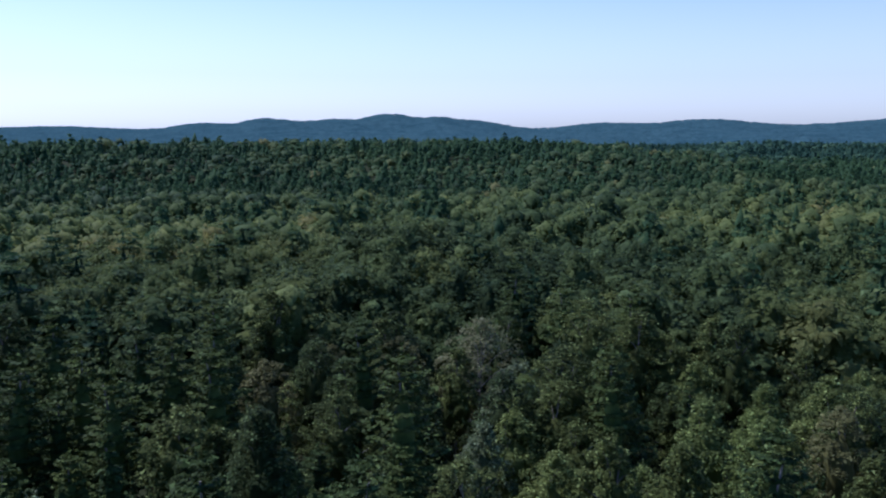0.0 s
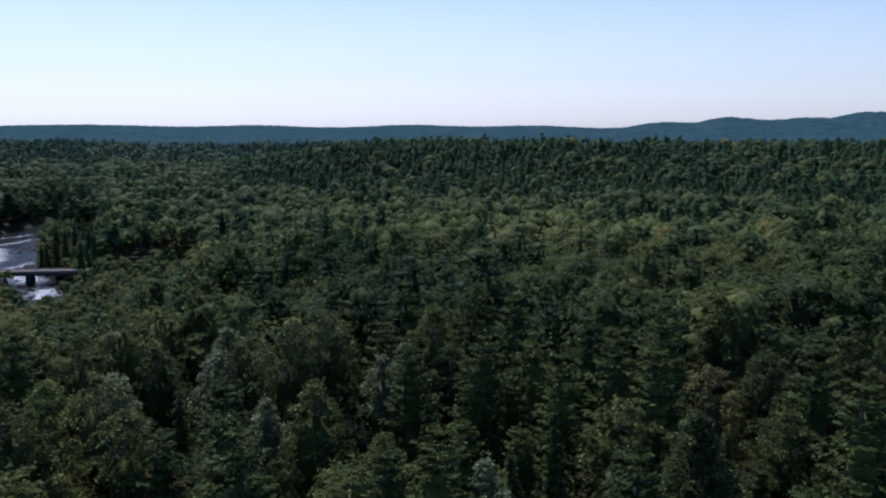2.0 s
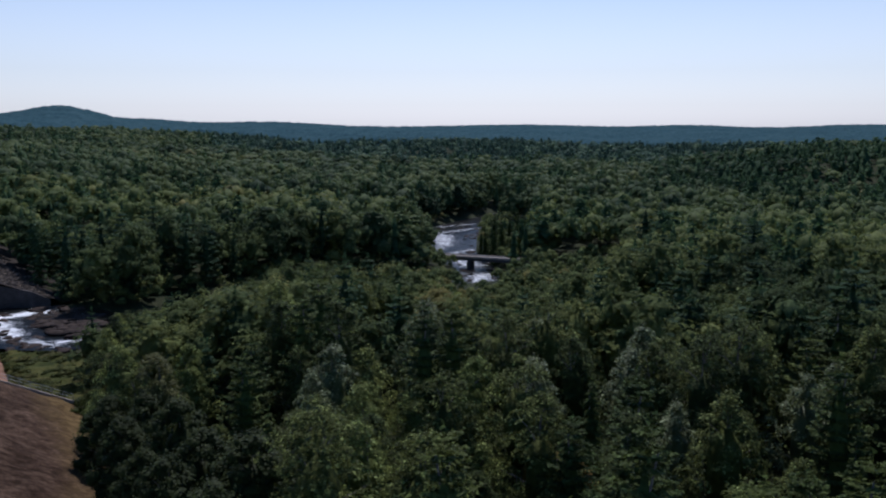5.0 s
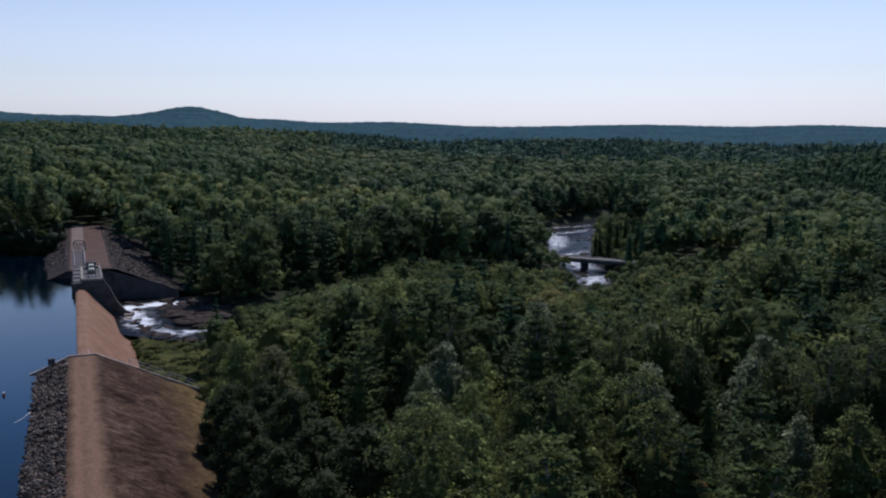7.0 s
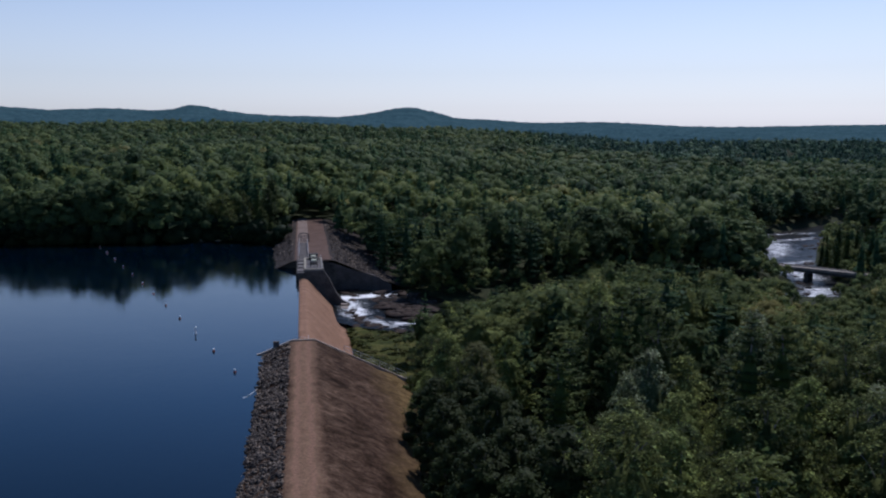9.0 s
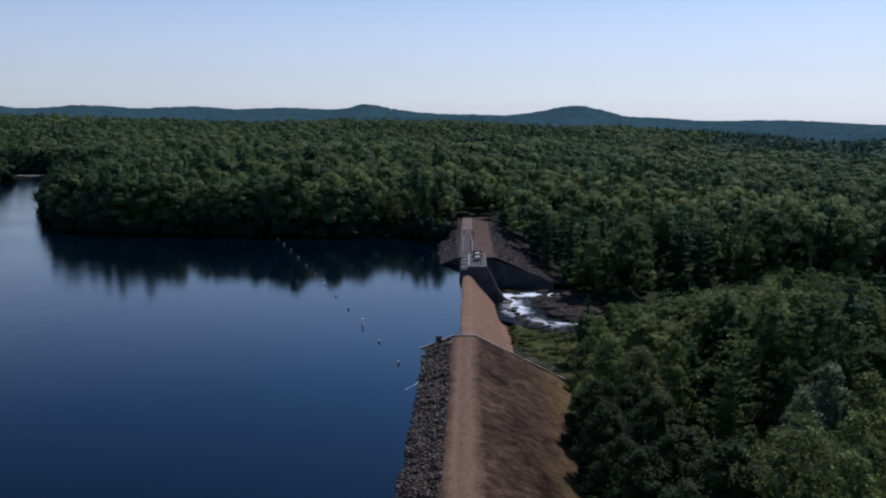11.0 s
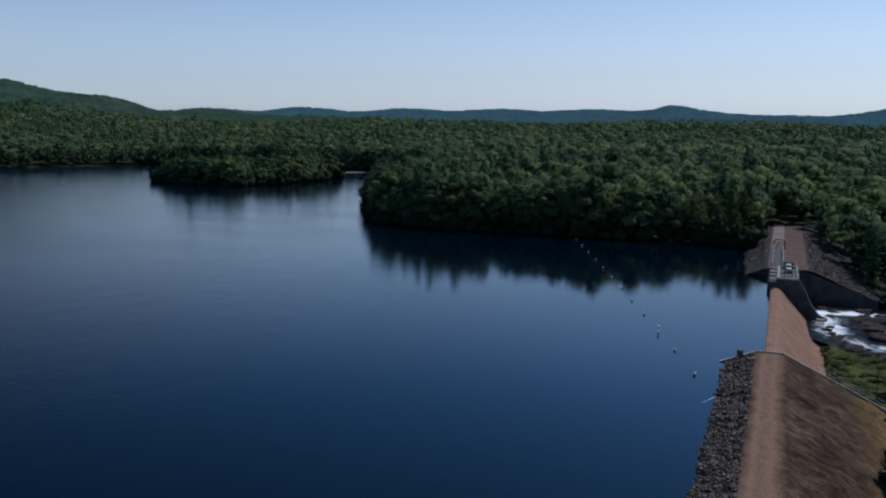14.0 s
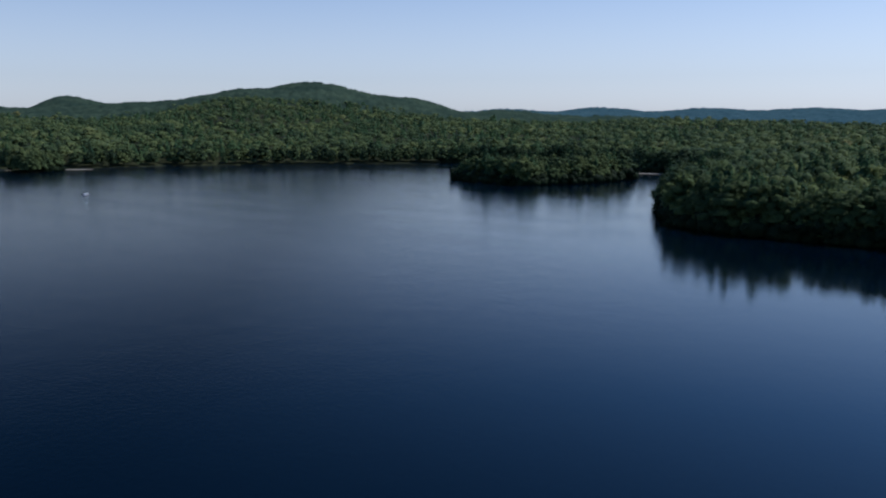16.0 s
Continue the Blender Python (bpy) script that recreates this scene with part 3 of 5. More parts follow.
def needle_crown(height, radius, tiers, arms, per, size, flat=0.0, base=0.15):
    """A conifer crown: whorls of boughs, shorter towards the tip; drooping on a spruce, level feathery plumes on a pine."""
    geo = Geo()
    for k in range(tiers):
        u = (k + rg.uniform(-0.3, 0.3)) / tiers
        z = height * (base + (1 - base) * max(0, u))
        reach = radius * ((1 - max(0, u)) ** (0.85 - 0.3 * flat) + 0.06) * (1 - 0.5 * flat * max(0, 0.28 - u) / 0.28)
        for m in range(arms):
            a = (m + 0.5 * (k % 2)) / arms * 6.283 + rg.uniform(-0.35, 0.35)
            L = reach * (rg.uniform(0.55, 1.2) if flat else rg.uniform(0.7, 1.08))
            d = np.array([math.cos(a), math.sin(a), 0])
            side = np.array([-d[1], d[0], 0])
            q = rg.uniform(0.18, 1.0, per) if per > 4 else np.linspace(0.35, 0.95, per)
            rise = 0.16 if flat else -0.3
            plume = (0.2 + 0.1 * flat) * L * np.sin(np.clip(q, 0, 1) * 2.6) + 0.06
            p = d * (q * L)[:, None] + side * (rg.uniform(-1, 1, per) * plume)[:, None]
            p[:, 2] += z + q * L * rise + q ** 2 * L * 0.16 * flat + rg.normal(0, 0.07, per)
            out = np.tile(np.array([d[0], d[1], 0]) * (0.25 if flat else 0.5) + np.array([0, 0, 0.9]), (per, 1))
            leaves(geo, p, out, size * (0.55 + 0.45 * L / radius), 0.45, 1.5)
    v, f = ICO1
    geo.put(v * np.array([radius * 0.24, radius * 0.24, height * 0.36]) + np.array([0, 0, height * 0.5]), f)
    leaves(geo, np.array([[0, 0, height * q] for q in (0.95, 0.98, 1.0, 1.02)]), np.array([[1, 0, 0.2], [0, 1, 0.2], [-1, 0, 0.2], [0, -1, 0.2]], float), size * 0.8, 0.3, 1.6)
    return geo.arrays()


def jag_cone(height, radius, tiers, sides):
    """A far conifer: a few ragged skirts one above another."""
    geo = Geo()
    for k in range(tiers):
        z0, z1 = height * (0.15 + 0.75 * k / tiers), height * min(1.0, 0.15 + 0.75 * (k + 1.75) / tiers)
        rr = radius * (1 - k / tiers * 0.8)
        a = np.linspace(0, 6.283, sides, endpoint=False) + rg.uniform(0, 1)
        q = rr * rg.uniform(0.6, 1.15, sides)
        v = np.stack([np.cos(a) * q, np.sin(a) * q, np.full(sides, z0) + rg.normal(0, 0.4, sides)], 1)
        v = np.vstack([v, [rg.normal(0, 0.15), rg.normal(0, 0.15), z1]])
        geo.put(v, [[m, (m + 1) % sides, sides] for m in range(sides)])
    return geo.arrays()


def far_crown(height, radius, lobes, per, size, tall=1.0):
    """A crown seen from afar: a few overlapping lobes under loose sprays."""
    geo = Geo()
    a0 = rg.uniform(0, 6.28)
    clump(geo, np.array([rg.normal(0, 0.1 * radius), rg.normal(0, 0.1 * radius), height - 0.75 * radius * tall]), radius * 0.66, HALF, 0.78, per, size, 1.05 * tall)
    for k in range(lobes - 1):
        a, q = a0 + k * 6.283 / (lobes - 1) + rg.uniform(-0.5, 0.5), radius * rg.uniform(0.4, 0.62)
        clump(geo, np.array([math.cos(a) * q, math.sin(a) * q, height - rg.uniform(0.95, 1.6) * radius * tall]), radius * rg.uniform(0.42, 0.62), HALF, 0.78, per, size, 1.1 * tall)
    return geo.arrays()


def far_pine(height, radius, lobes, per, size):
    """A far pine: uneven tiers of plumes, narrowing upwards."""
    geo = Geo()
    for k in range(lobes):
        u = k / (lobes - 1)
        q, a = radius * (1 - u) * 0.3, rg.uniform(0, 6.28)
        clump(geo, np.array([math.cos(a) * q, math.sin(a) * q, height * (0.5 + 0.44 * u)]), radius * (1 - 0.72 * u) * rg.uniform(0.85, 1.1), HALF, 0.85, per, size, 0.62 + 0.5 * u)
    return geo.arrays()


def trunk_mesh(name, height, girth, limbs):
    bm = bmesh.new()
    sway = [(rg.normal(0, 0.12), rg.normal(0, 0.12)) for _ in range(4)]
    tube([(sway[k][0] * k, sway[k][1] * k, height * k / 3 - 0.4 * (k == 0)) for k in range(4)], girth, 7, bm, 0.3)
    for c, cr in limbs:
        z = max(height * 0.3, c[2] - 2.2)
        tube([(0, 0, z - 0.6), (c[0] * 0.5, c[1] * 0.5, z + (c[2] - z) * 0.6), tuple(c)], girth * 0.4, 5, bm, 0.3)
    me = bpy.data.meshes.new(name)
    bm.to_mesh(me)
    bm.free()
    me.materials.append(M_bark)
    return me


def make_tree(name, label, height, crown, mat, limbs, girth):
    """One tree with its trunk and crown, kept far below until it is copied into place."""
    t = empty(name, label, "tree", "trees below the dam")
    tr = new("trunk", trunk_mesh("trunk", height * 0.9, girth, limbs))
    cr = new("crown", mesh_from("crown", *crown, mat))
    tr.parent = cr.parent = t
    return t


protos = {"broad": [], "dark": [], "light": [], "pine": [], "spruce": [], "silver": [], "amber": [], "faded": [], "brown": []}
for k in range(7):
    h, r = rg.uniform(17, 21), rg.uniform(4.2, 5.3)
    c, cl = broad_crown(h, r, 58, 68, 0.21, CAP, 0.14, 0.0, 3, 0.5 * (k % 3))
    protos["broad"].append((make_tree("broadleaf_tree", "leafy green broadleaf tree with a rounded crown", h, c, M_broad, cl[::9], 0.22), h))
for k in range(6):
    h, r = rg.uniform(21, 24), rg.uniform(4.4, 5.4)
    c = needle_crown(h, r, 15, 7, 40, 0.3, 1.0, 0.16)
    protos["pine"].append((make_tree("pine_tree", "tall dark green pine with layered level boughs", h, c, M_needle, [], 0.26), h))
for k in range(3):
    h, r = rg.uniform(16, 20), rg.uniform(2.9, 3.6)
    c = needle_crown(h, r, 20, 9, 18, 0.3, 0.0, 0.06)
    protos["spruce"].append((make_tree("spruce_tree", "dark pointed spruce with drooping boughs", h, c, M_needle, [], 0.2), h))
for key, mat, word in (("dark", M_dark, "dense broadleaf tree, its shaded side painted dark"), ("light", M_light, "light olive-green young broadleaf tree"), ("silver", M_silver, "pale silvery-green poplar with fluttering leaves"), ("amber", M_amber, "small tree turning amber and yellow"),
                       ("faded", M_faded, "half-bare tree with greyish pink fading leaves"), ("brown", M_brown, "broadleaf tree with brownish green leaves")):
    for k in range(2):
        h, r = {"dark": (15, 4.8), "light": (16, 4.5), "silver": (17, 4.4), "amber": (9, 2.8), "faded": (18, 5.6), "brown": (17, 4.2)}[key]
        bare = key == "faded"
        c, cl = broad_crown(h, r, 54, 62 if bare else 68, 0.21 if bare else 0.19, None if bare else CAP, 0.16, 0.74 if key == "dark" else 0.0, 4 if key == "silver" else 2, 0.8 if key in ("silver", "light") else 0.3)
        protos[key].append((make_tree("broadleaf_tree", word, h, c, mat, cl[::2] if bare else cl[::9], 0.17), h))


def scatter(r0, r1, a0, a1, step, seed):
    """Points a step apart, shaken, in a ring between two bearings."""
    q = np.random.RandomState(seed)
    n = int(r1 / step) + 1
    u, v = np.meshgrid(np.arange(-n, n + 1), np.arange(-n, n + 1))
    x = (u + 0.5 * (v % 2)) * step + q.uniform(-0.38, 0.38, u.shape) * step
    y = v * step * 0.88 + q.uniform(-0.38, 0.38, u.shape) * step
    r, az = np.hypot(x, y), np.degrees(np.arctan2(-x, y))
    k = (r >= r0) & (r < r1) & (az >= a0) & (az <= a1)
    x, y = x[k], y[k]
    return x, y


def az_of(x, y):
    return np.degrees(np.arctan2(-x, y))


def midstream(x):
    """Where the river's middle lies below the dam."""
    return np.interp(x, [18, 25, 46, 80, 120, 150], [211, 200, 208, 224, 232, 224])


def woodland(x, y):
    """Where trees stand: not on water, dam, road, river or the open banks."""
    r, az = np.hypot(x, y), np.degrees(np.arctan2(-x, y))
    ok = edge_distance(x, y, LAKE) < -3.0
    ok |= (edge_distance(x, y, ISLAND) > 3) | (edge_distance(x, y, ISLET) > 6)
    rd, ra = edge_distance(x, y, RIVER, False)
    rw = np.interp(ra, range(len(RIVER)), [q[3] for q in RIVER])
    ok &= rd > rw + np.where((y > 235) & (x > 150) & (x < 265), np.where((az > -32) & (r < 350), 6.5, 3.5), 4)
    ok &= ~((x > -12) & (x < 19) & (y < 150))
    ok &= ~((x > -14) & (x < 21) & (y > 140) & (y < 234))
    ok &= ~((x > np.where(y > 284, -7, -12)) & (x < 9 + (334 - y) * 0.17) & (y >= 205) & (y < 338))
    bx, by = x - 160, y - 243
    ok &= ~((np.abs(bx * 0.62 - by * 0.78) < 24) & (np.abs(bx * 0.78 + by * 0.62) < 5))
    ok &= ~((az > -34.4) & (az < -32.1) & (r > 222) & (r < 292))       # gravel below the bridge, a sector cleared to fit the camera's view of the water
    return ok


# the woods all round the turn
x, y = scatter(46, 580, -119, 71, 7.0, 21)
k = woodland(x, y)
x, y = x[k], y[k]
# trees lean out thickly all along the shores
shore = []
for line, closed in ((LAKE[6:21], False), (ISLAND, True), (ISLET, True)):
    pts = line + [line[0]] if closed else line
    for (ax, ay), (bx, by) in zip(pts, pts[1:]):
        d = math.hypot(bx - ax, by - ay)
        nx, ny = (by - ay) / d, -(bx - ax) / d
        for u in np.arange(0, d, 3.6):
            for off in (rg.uniform(2.4, 5.0), -rg.uniform(2.4, 5.0)):
                shore.append((ax + (bx - ax) * u / d + nx * off, ay + (by - ay) * u / d + ny * off))
shore = np.array(shore)
sd = edge_distance(shore[:, 0], shore[:, 1], LAKE)
si = np.maximum(edge_distance(shore[:, 0], shore[:, 1], ISLAND), edge_distance(shore[:, 0], shore[:, 1], ISLET))
shore = shore[((sd < -0.2) | (si > 0.2)) & ~((shore[:, 0] > -14) & (shore[:, 1] < 320))]
x, y = np.concatenate([x, shore[:, 0]]), np.concatenate([y, shore[:, 1]])
r, az = np.hypot(x, y), np.degrees(np.arctan2(-x, y))
z = ground_height(x, y)
conif = waves(x, y, 120, 31) * 0.35 + waves(x, y, 35, 32) * 0.25 + rg.uniform(-0.75, 0.75, len(x))
conif += 0.85 * sm(r, 420, 520) * (az < -45) - 0.12 * ((r > 150) & (r < 400)) + 0.3 * ((r > 140) & (r < 300) & (az < -24) & (az > -62)) + 0.5 * ((az < -52) & (az > -76) & (r < 140)) - 0.25 * ((az < -88) & (r < 140))
bank_d = edge_distance(x, y, RIVER, False)[0]
conif += 0.6 * ((bank_d < 45) & (y > midstream(x)) & (x > 14) & (x < 115))     # conifers added for their dark colour, standing for the far bank's shaded broadleaf trees
conif += 1.2 * ((az > -37.5) & (az < -32.6) & (r > 285) & (r < 430))     # spruces beside the road bridge
conif += 0.5 * (edge_distance(x, y, ISLAND) > 0)
is_con = conif > 0.42
# trees that stand out by themselves: sort, place, height
SINGLES = [("faded", 111, -2.6, 20), ("light", 87.8, -27.3, 16.5), ("brown", 100.9, 23.2, 16.9), ("silver", 86.2, 8.4, 9.5), ("pine", 100, 38, 22),
           ("pine", 102.5, 50, 22.5), ("pine", 100.8, 10.8, 22.5), ("pine", 134.9, -9, 23.8), ("pine", 127.5, -16.7, 22.5), ("pine", 122.5, -25, 22.5),
           ("spruce", 162.1, 45.7, 20), ("broad", 92.5, -5.3, 18.1), ("broad", 104.9, -13.2, 18.1), ("broad", 111.2, -37.1, 20), ("pine", 93.3, 42.4, 21.2),
           ("pine", 74.1, 41.6, 15.6), ("silver", 85.4, 60.2, 16.2), ("silver", 71.5, 67.8, 12.5), ("broad", 69.3, 49, 13.1), ("pine", 50.7, 119.3, 23.8),
           ("silver", 62.5, 109.4, 19.4), ("silver", 61.6, 81.2, 16.9), ("silver", 69.5, 64.9, 14.4), ("silver", 42.6, 99.4, 17.5), ("brown", 23.4, 110.5, 16.2),
           ("light", 20.5, 121.8, 15), ("light", 48.3, 131.9, 20), ("pine", 31.6, 101.2, 17), ("light", 40.7, 86.8, 15.6), ("spruce", 63.8, 72.8, 16.2),
           ("amber", 58.2, 68.7, 8.8), ("broad", 24, 100, 13), ("broad", 75, 88.6, 15.6), ("silver", 82.8, 84.6, 18.1), ("pine", 68.7, 70.5, 15.6),
           ("light", 24, 152, 11), ("broad", 27, 163, 10.5), ("light", 29.5, 175, 8.5), ("broad", 33, 183, 7),
           ("broad", 20.5, 112, 14), ("dark", 22, 93, 15.5), ("broad", 21, 122.5, 13), ("brown", 22, 132, 12.5), ("broad", 21.5, 144, 9), ("dark", 20.5, 104, 13),
           ("dark", 21.5, 84, 15), ("dark", 17.5, 79, 14.5), ("dark", 18, 70, 15), ("dark", 24, 75, 17), ("dark", 16.5, 110, 12), ("dark", 16.5, 98.5, 12.5), ("dark", 16.5, 88.5, 12), ("light", 17.6, 118, 10),
           ("broad", -11, 291, 17), ("spruce", -15, 298, 17), ("broad", -20, 300, 15), ("broad", -10, 302, 19), ("broad", -27, 298, 15),
           ("broad", -14, 287, 12), ("broad", -19, 291, 11), ("broad", -24, 291.5, 12), ("broad", -31, 299, 13), ("broad", -10.5, 284, 7),
           ("light", 36, 198, 5), ("broad", 41, 203, 5), ("light", 34.5, 188, 5.5), ("spruce", 45, 199, 6.5), ("light", 49, 206, 5.5),
           ("brown", 33.5, 179, 6.5), ("broad", 56, 211, 6), ("broad", 40, 192, 5.5), ("broad", 64, 214, 8), ("spruce", 37, 184, 7),
           ("pine", 82.2, 53.4, 21), ("pine", 84.9, 47, 22), ("pine", 84.7, 35.9, 21), ("pine", 94, 33, 22.5), ("pine", 90.8, 26.5, 22), ("pine", 98, 29, 23), ("spruce", 176, 256, 13), ("spruce", 183, 262, 15),
           ("spruce", 189, 258, 14), ("spruce", 186, 272, 16), ("spruce", 194, 268, 15), ("spruce", 178, 249, 9),
           ("spruce", 179.6, 267.3, 12), ("spruce", 189.3, 277.6, 12.5), ("spruce", 186.5, 267.4, 13.5), ("spruce", 195.8, 275.5, 12.5), ("spruce", 192.2, 264.5, 13.5), ("spruce", 203.4, 274.9, 12),
           ("spruce", 195.8, 292.5, 10), ("spruce", 203.9, 296.7, 10.5), ("spruce", 209.8, 297.4, 10), ("spruce", 208.1, 313.2, 8), ("spruce", 215.8, 317.6, 8), ("spruce", 187.7, 283.5, 10)]
sx, sy = np.array([q[1] for q in SINGLES], float), np.array([q[2] for q in SINGLES], float)
clear = np.hypot(x[:, None] - sx, y[:, None] - sy).min(1) > 4.6
x, y, z, r, az, is_con = x[clear], y[clear], z[clear], r[clear], az[clear], is_con[clear]
order = np.argsort(r)
near = order[:250]
near = near[rg.uniform(0, 1, 250) > 0.08]       # some gaps in the stand
rest = order[250:]
kinds = rg.uniform(0, 1, len(x))


def room(x, y):
    """How tall the woods may grow: capped to fit the camera's view, below its sight lines to the rapids and the road
    bridge.
    """
    r, az = np.hypot(x, y), np.degrees(np.arctan2(-x, y))
    fall = np.interp(az, [-44, -42, -40, -37, -33.5, -31, -30, -29, -26, -20, -16, -9, -7], [6, 9.5, 9.8, 10.6, 10.8, 10.7, 10.3, 9.3, 9.15, 9.2, 10.5, 11.6, 11.6])
    near_side = np.where(x < 150, y < midstream(x), (x - 165) * 0.78 + (y - 251) * 0.62 < 0) & (az > -44) & (az < -7) & (r > 110)
    bridge_view = (az > -33.3) & (az < -29.3) & (r > 250) & (r < 450)
    low = (az > -37.2) & (az <= -33.3) & (r > 270) & (r < 450)
    fall = np.where(near_side, fall, np.where(bridge_view, np.where(r < 345, 9.7, 7.0), np.where(low, 6.2, 0)))
    top = np.where(fall > 0, EYE_Z - r * np.tan(np.radians(fall)), 99)
    return np.clip(top - ground_height(x, y), 3.5, 99)


def plant(kind, px, py, size=0.0):
    t, h = protos[kind][rg.randint(len(protos[kind]))]
    s = size / h if size else rg.uniform(0.6, 1.08)
    copy_thing(t, pose(px, py, float(ground_height(px, py)) - 0.2, rg.uniform(-3, 3), rg.uniform(-3, 3), rg.uniform(0, 360))
               @ Matrix.Diagonal((max(s, 0.8 * s + 0.2), max(s, 0.8 * s + 0.2), s, 1)))


for kind, px, py, h in SINGLES:
    plant(kind, px, py, h)
for q in near:
    if is_con[q]:
        kind = "pine" if kinds[q] < 0.6 else "spruce"
    else:
        kind = "light" if kinds[q] < (0.5 if az[q] > -36 or az[q] < -86 else 0.12) and kinds[q] > 0.05 else "silver" if kinds[q] > 0.93 else "amber" if kinds[q] < 0.015 else "brown" if kinds[q] < 0.03 else "broad"
    low = -17 < az[q] < -6 and y[q] < midstream(x[q])      # heights towards the rapids are fitted to the camera's sight lines
    if low and y[q] > 112 and rg.uniform() < 0.65:
        kind = "light"
    tall = float(room(x[q], y[q]))
    plant(kind, x[q], y[q], min(rg.uniform(10.5, 18), tall) if low or tall < 20 else 0.0)
for kind in protos:
    for t, h in protos[kind]:
        for o in list(t.children) + [t]:
            bpy.data.objects.remove(o)


def stamp(name, label, templates, x, y, z, scale, mat, tones, smooth=False):
    """Many trees of one sort as a single mass of foliage."""
    vs, fs, ts, n = [], [], [], 0
    pick = rg.randint(len(templates), size=len(x))
    for k, (tv, tf) in enumerate(templates):
        m = np.where(pick == k)[0]
        if not len(m):
            continue
        a = rg.uniform(0, 6.283, len(m))
        c, s = np.cos(a)[:, None], np.sin(a)[:, None]
        sc = scale[m][:, None]
        wide = sc * rg.uniform(0.85, 1.4, (len(m), 1))
        v = np.stack([(tv[:, 0] * c - tv[:, 1] * s) * wide + x[m][:, None], (tv[:, 0] * s + tv[:, 1] * c) * wide + y[m][:, None],
                      tv[:, 2] * sc * rg.uniform(0.9, 1.12, (len(m), 1)) + z[m][:, None]], -1)
        vs.append(v.reshape(-1, 3))
        fs.append((tf[None] + (np.arange(len(m)) * len(tv))[:, None, None] + n).reshape(-1, 3))
        ts.append(np.repeat(tones[m], len(tv)))
        n += len(m) * len(tv)
    ob = new(name, mesh_from(name, np.concatenate(vs), np.concatenate(fs), mat, np.concatenate(ts), smooth))
    return tagged(ob, label, "woods", kind="stuff")


mid_broad = [broad_crown(rg.uniform(16.5, 20), rg.uniform(4.6, 5.6), 13, 28, 0.41, HALF, 0.3, 0.64, 1, 0.4 * (k % 3))[0] for k in range(8)]
mid_needle = [needle_crown(rg.uniform(19, 22), rg.uniform(4.0, 4.8), 10, 6, 7, 0.62, 1.0, 0.14) for _ in range(3)] + [needle_crown(rg.uniform(16, 19), rg.uniform(3.0, 3.5), 12, 7, 5, 0.56, 0.0, 0.1) for _ in range(4)]
far_broad = [far_crown(rg.uniform(15.5, 18.5), rg.uniform(4.6, 5.8), 5, 19, 0.62) for _ in range(10)]
edge_broad = [broad_crown(rg.uniform(14, 18), rg.uniform(4.4, 5.4), 17, 15, 0.62, CAP, 0.2, 0.86, 1, 0.3 * (k % 3))[0] for k in range(6)]
far_needle = [far_pine(rg.uniform(17, 20), rg.uniform(3.4, 4.4), 5, 12, 0.72) for _ in range(6)] + [jag_cone(rg.uniform(15, 18), rg.uniform(2.8, 3.4), 5, 8) for _ in range(2)]


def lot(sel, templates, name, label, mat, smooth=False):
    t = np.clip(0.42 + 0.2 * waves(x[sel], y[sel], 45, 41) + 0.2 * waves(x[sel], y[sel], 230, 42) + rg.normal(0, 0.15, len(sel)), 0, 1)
    t = np.clip(t - 0.3 * (np.abs(edge_distance(x[sel], y[sel], LAKE)) < 6), 0, 1)     # waterline trees toned darker, standing for the shade along the shore
    t = np.clip(t + 0.28 * ((r[sel] < 245) & (az[sel] > -44) & (az[sel] < -6) & (y[sel] < midstream(x[sel]))), 0, 1)     # lighter tone on the near bank
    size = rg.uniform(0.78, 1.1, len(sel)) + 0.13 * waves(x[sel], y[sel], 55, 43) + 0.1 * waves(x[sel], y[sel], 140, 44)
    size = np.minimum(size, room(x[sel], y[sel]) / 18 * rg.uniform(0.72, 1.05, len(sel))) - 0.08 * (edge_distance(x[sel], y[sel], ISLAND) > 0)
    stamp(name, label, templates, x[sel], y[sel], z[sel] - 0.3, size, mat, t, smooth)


close = r < np.where((az > -45) & (az < 4), 275, 225)
m = rest[close[rest]]
lot(m[~is_con[m]], mid_broad, "broadleaf_woods", "green broadleaf woods of close rounded crowns", M_broad_woods, True)
lot(m[is_con[m]], mid_needle, "conifer_woods", "dark green conifers among the woods", M_needle_woods, True)
m = rest[~close[rest]]
river_gap = edge_distance(x, y, RIVER, False)[0]
rim = (edge_distance(x, y, LAKE) > -9) | (np.maximum(edge_distance(x, y, ISLAND), edge_distance(x, y, ISLET)) > -1) | (river_gap < 26)
b = m[~is_con[m]]
hazed = r[b] + rg.normal(0, 45, len(b)) > 410
for pick, mat in ((b[~hazed], M_broad_far), (b[hazed], M_broad_mist)):
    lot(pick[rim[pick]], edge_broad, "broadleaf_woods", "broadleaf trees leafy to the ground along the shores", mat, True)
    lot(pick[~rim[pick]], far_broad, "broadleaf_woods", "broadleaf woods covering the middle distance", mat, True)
lot(m[is_con[m]], far_needle, "conifer_woods", "dark pointed conifers covering the middle distance", M_needle_far, True)

# low scrub on the near bank of the river
x, y = scatter(165, 460, -43, -1, 3.8, 25)
rd, ra = edge_distance(x, y, RIVER, False)
rw = np.interp(ra, range(len(RIVER)), [q[3] for q in RIVER])
k = woodland(x, y) & (rd < 85) & (y < midstream(x)) & (x > 24)
k |= (rd > rw + 1.2) & (rd < rw + 13) & (x > 26) & (x < 275) & ((az_of(x, y) < -34.4) | (az_of(x, y) > -32.1) | (np.hypot(x, y) > 312)) & (np.abs((x - 165) * 0.78 + (y - 251) * 0.62) > 4)
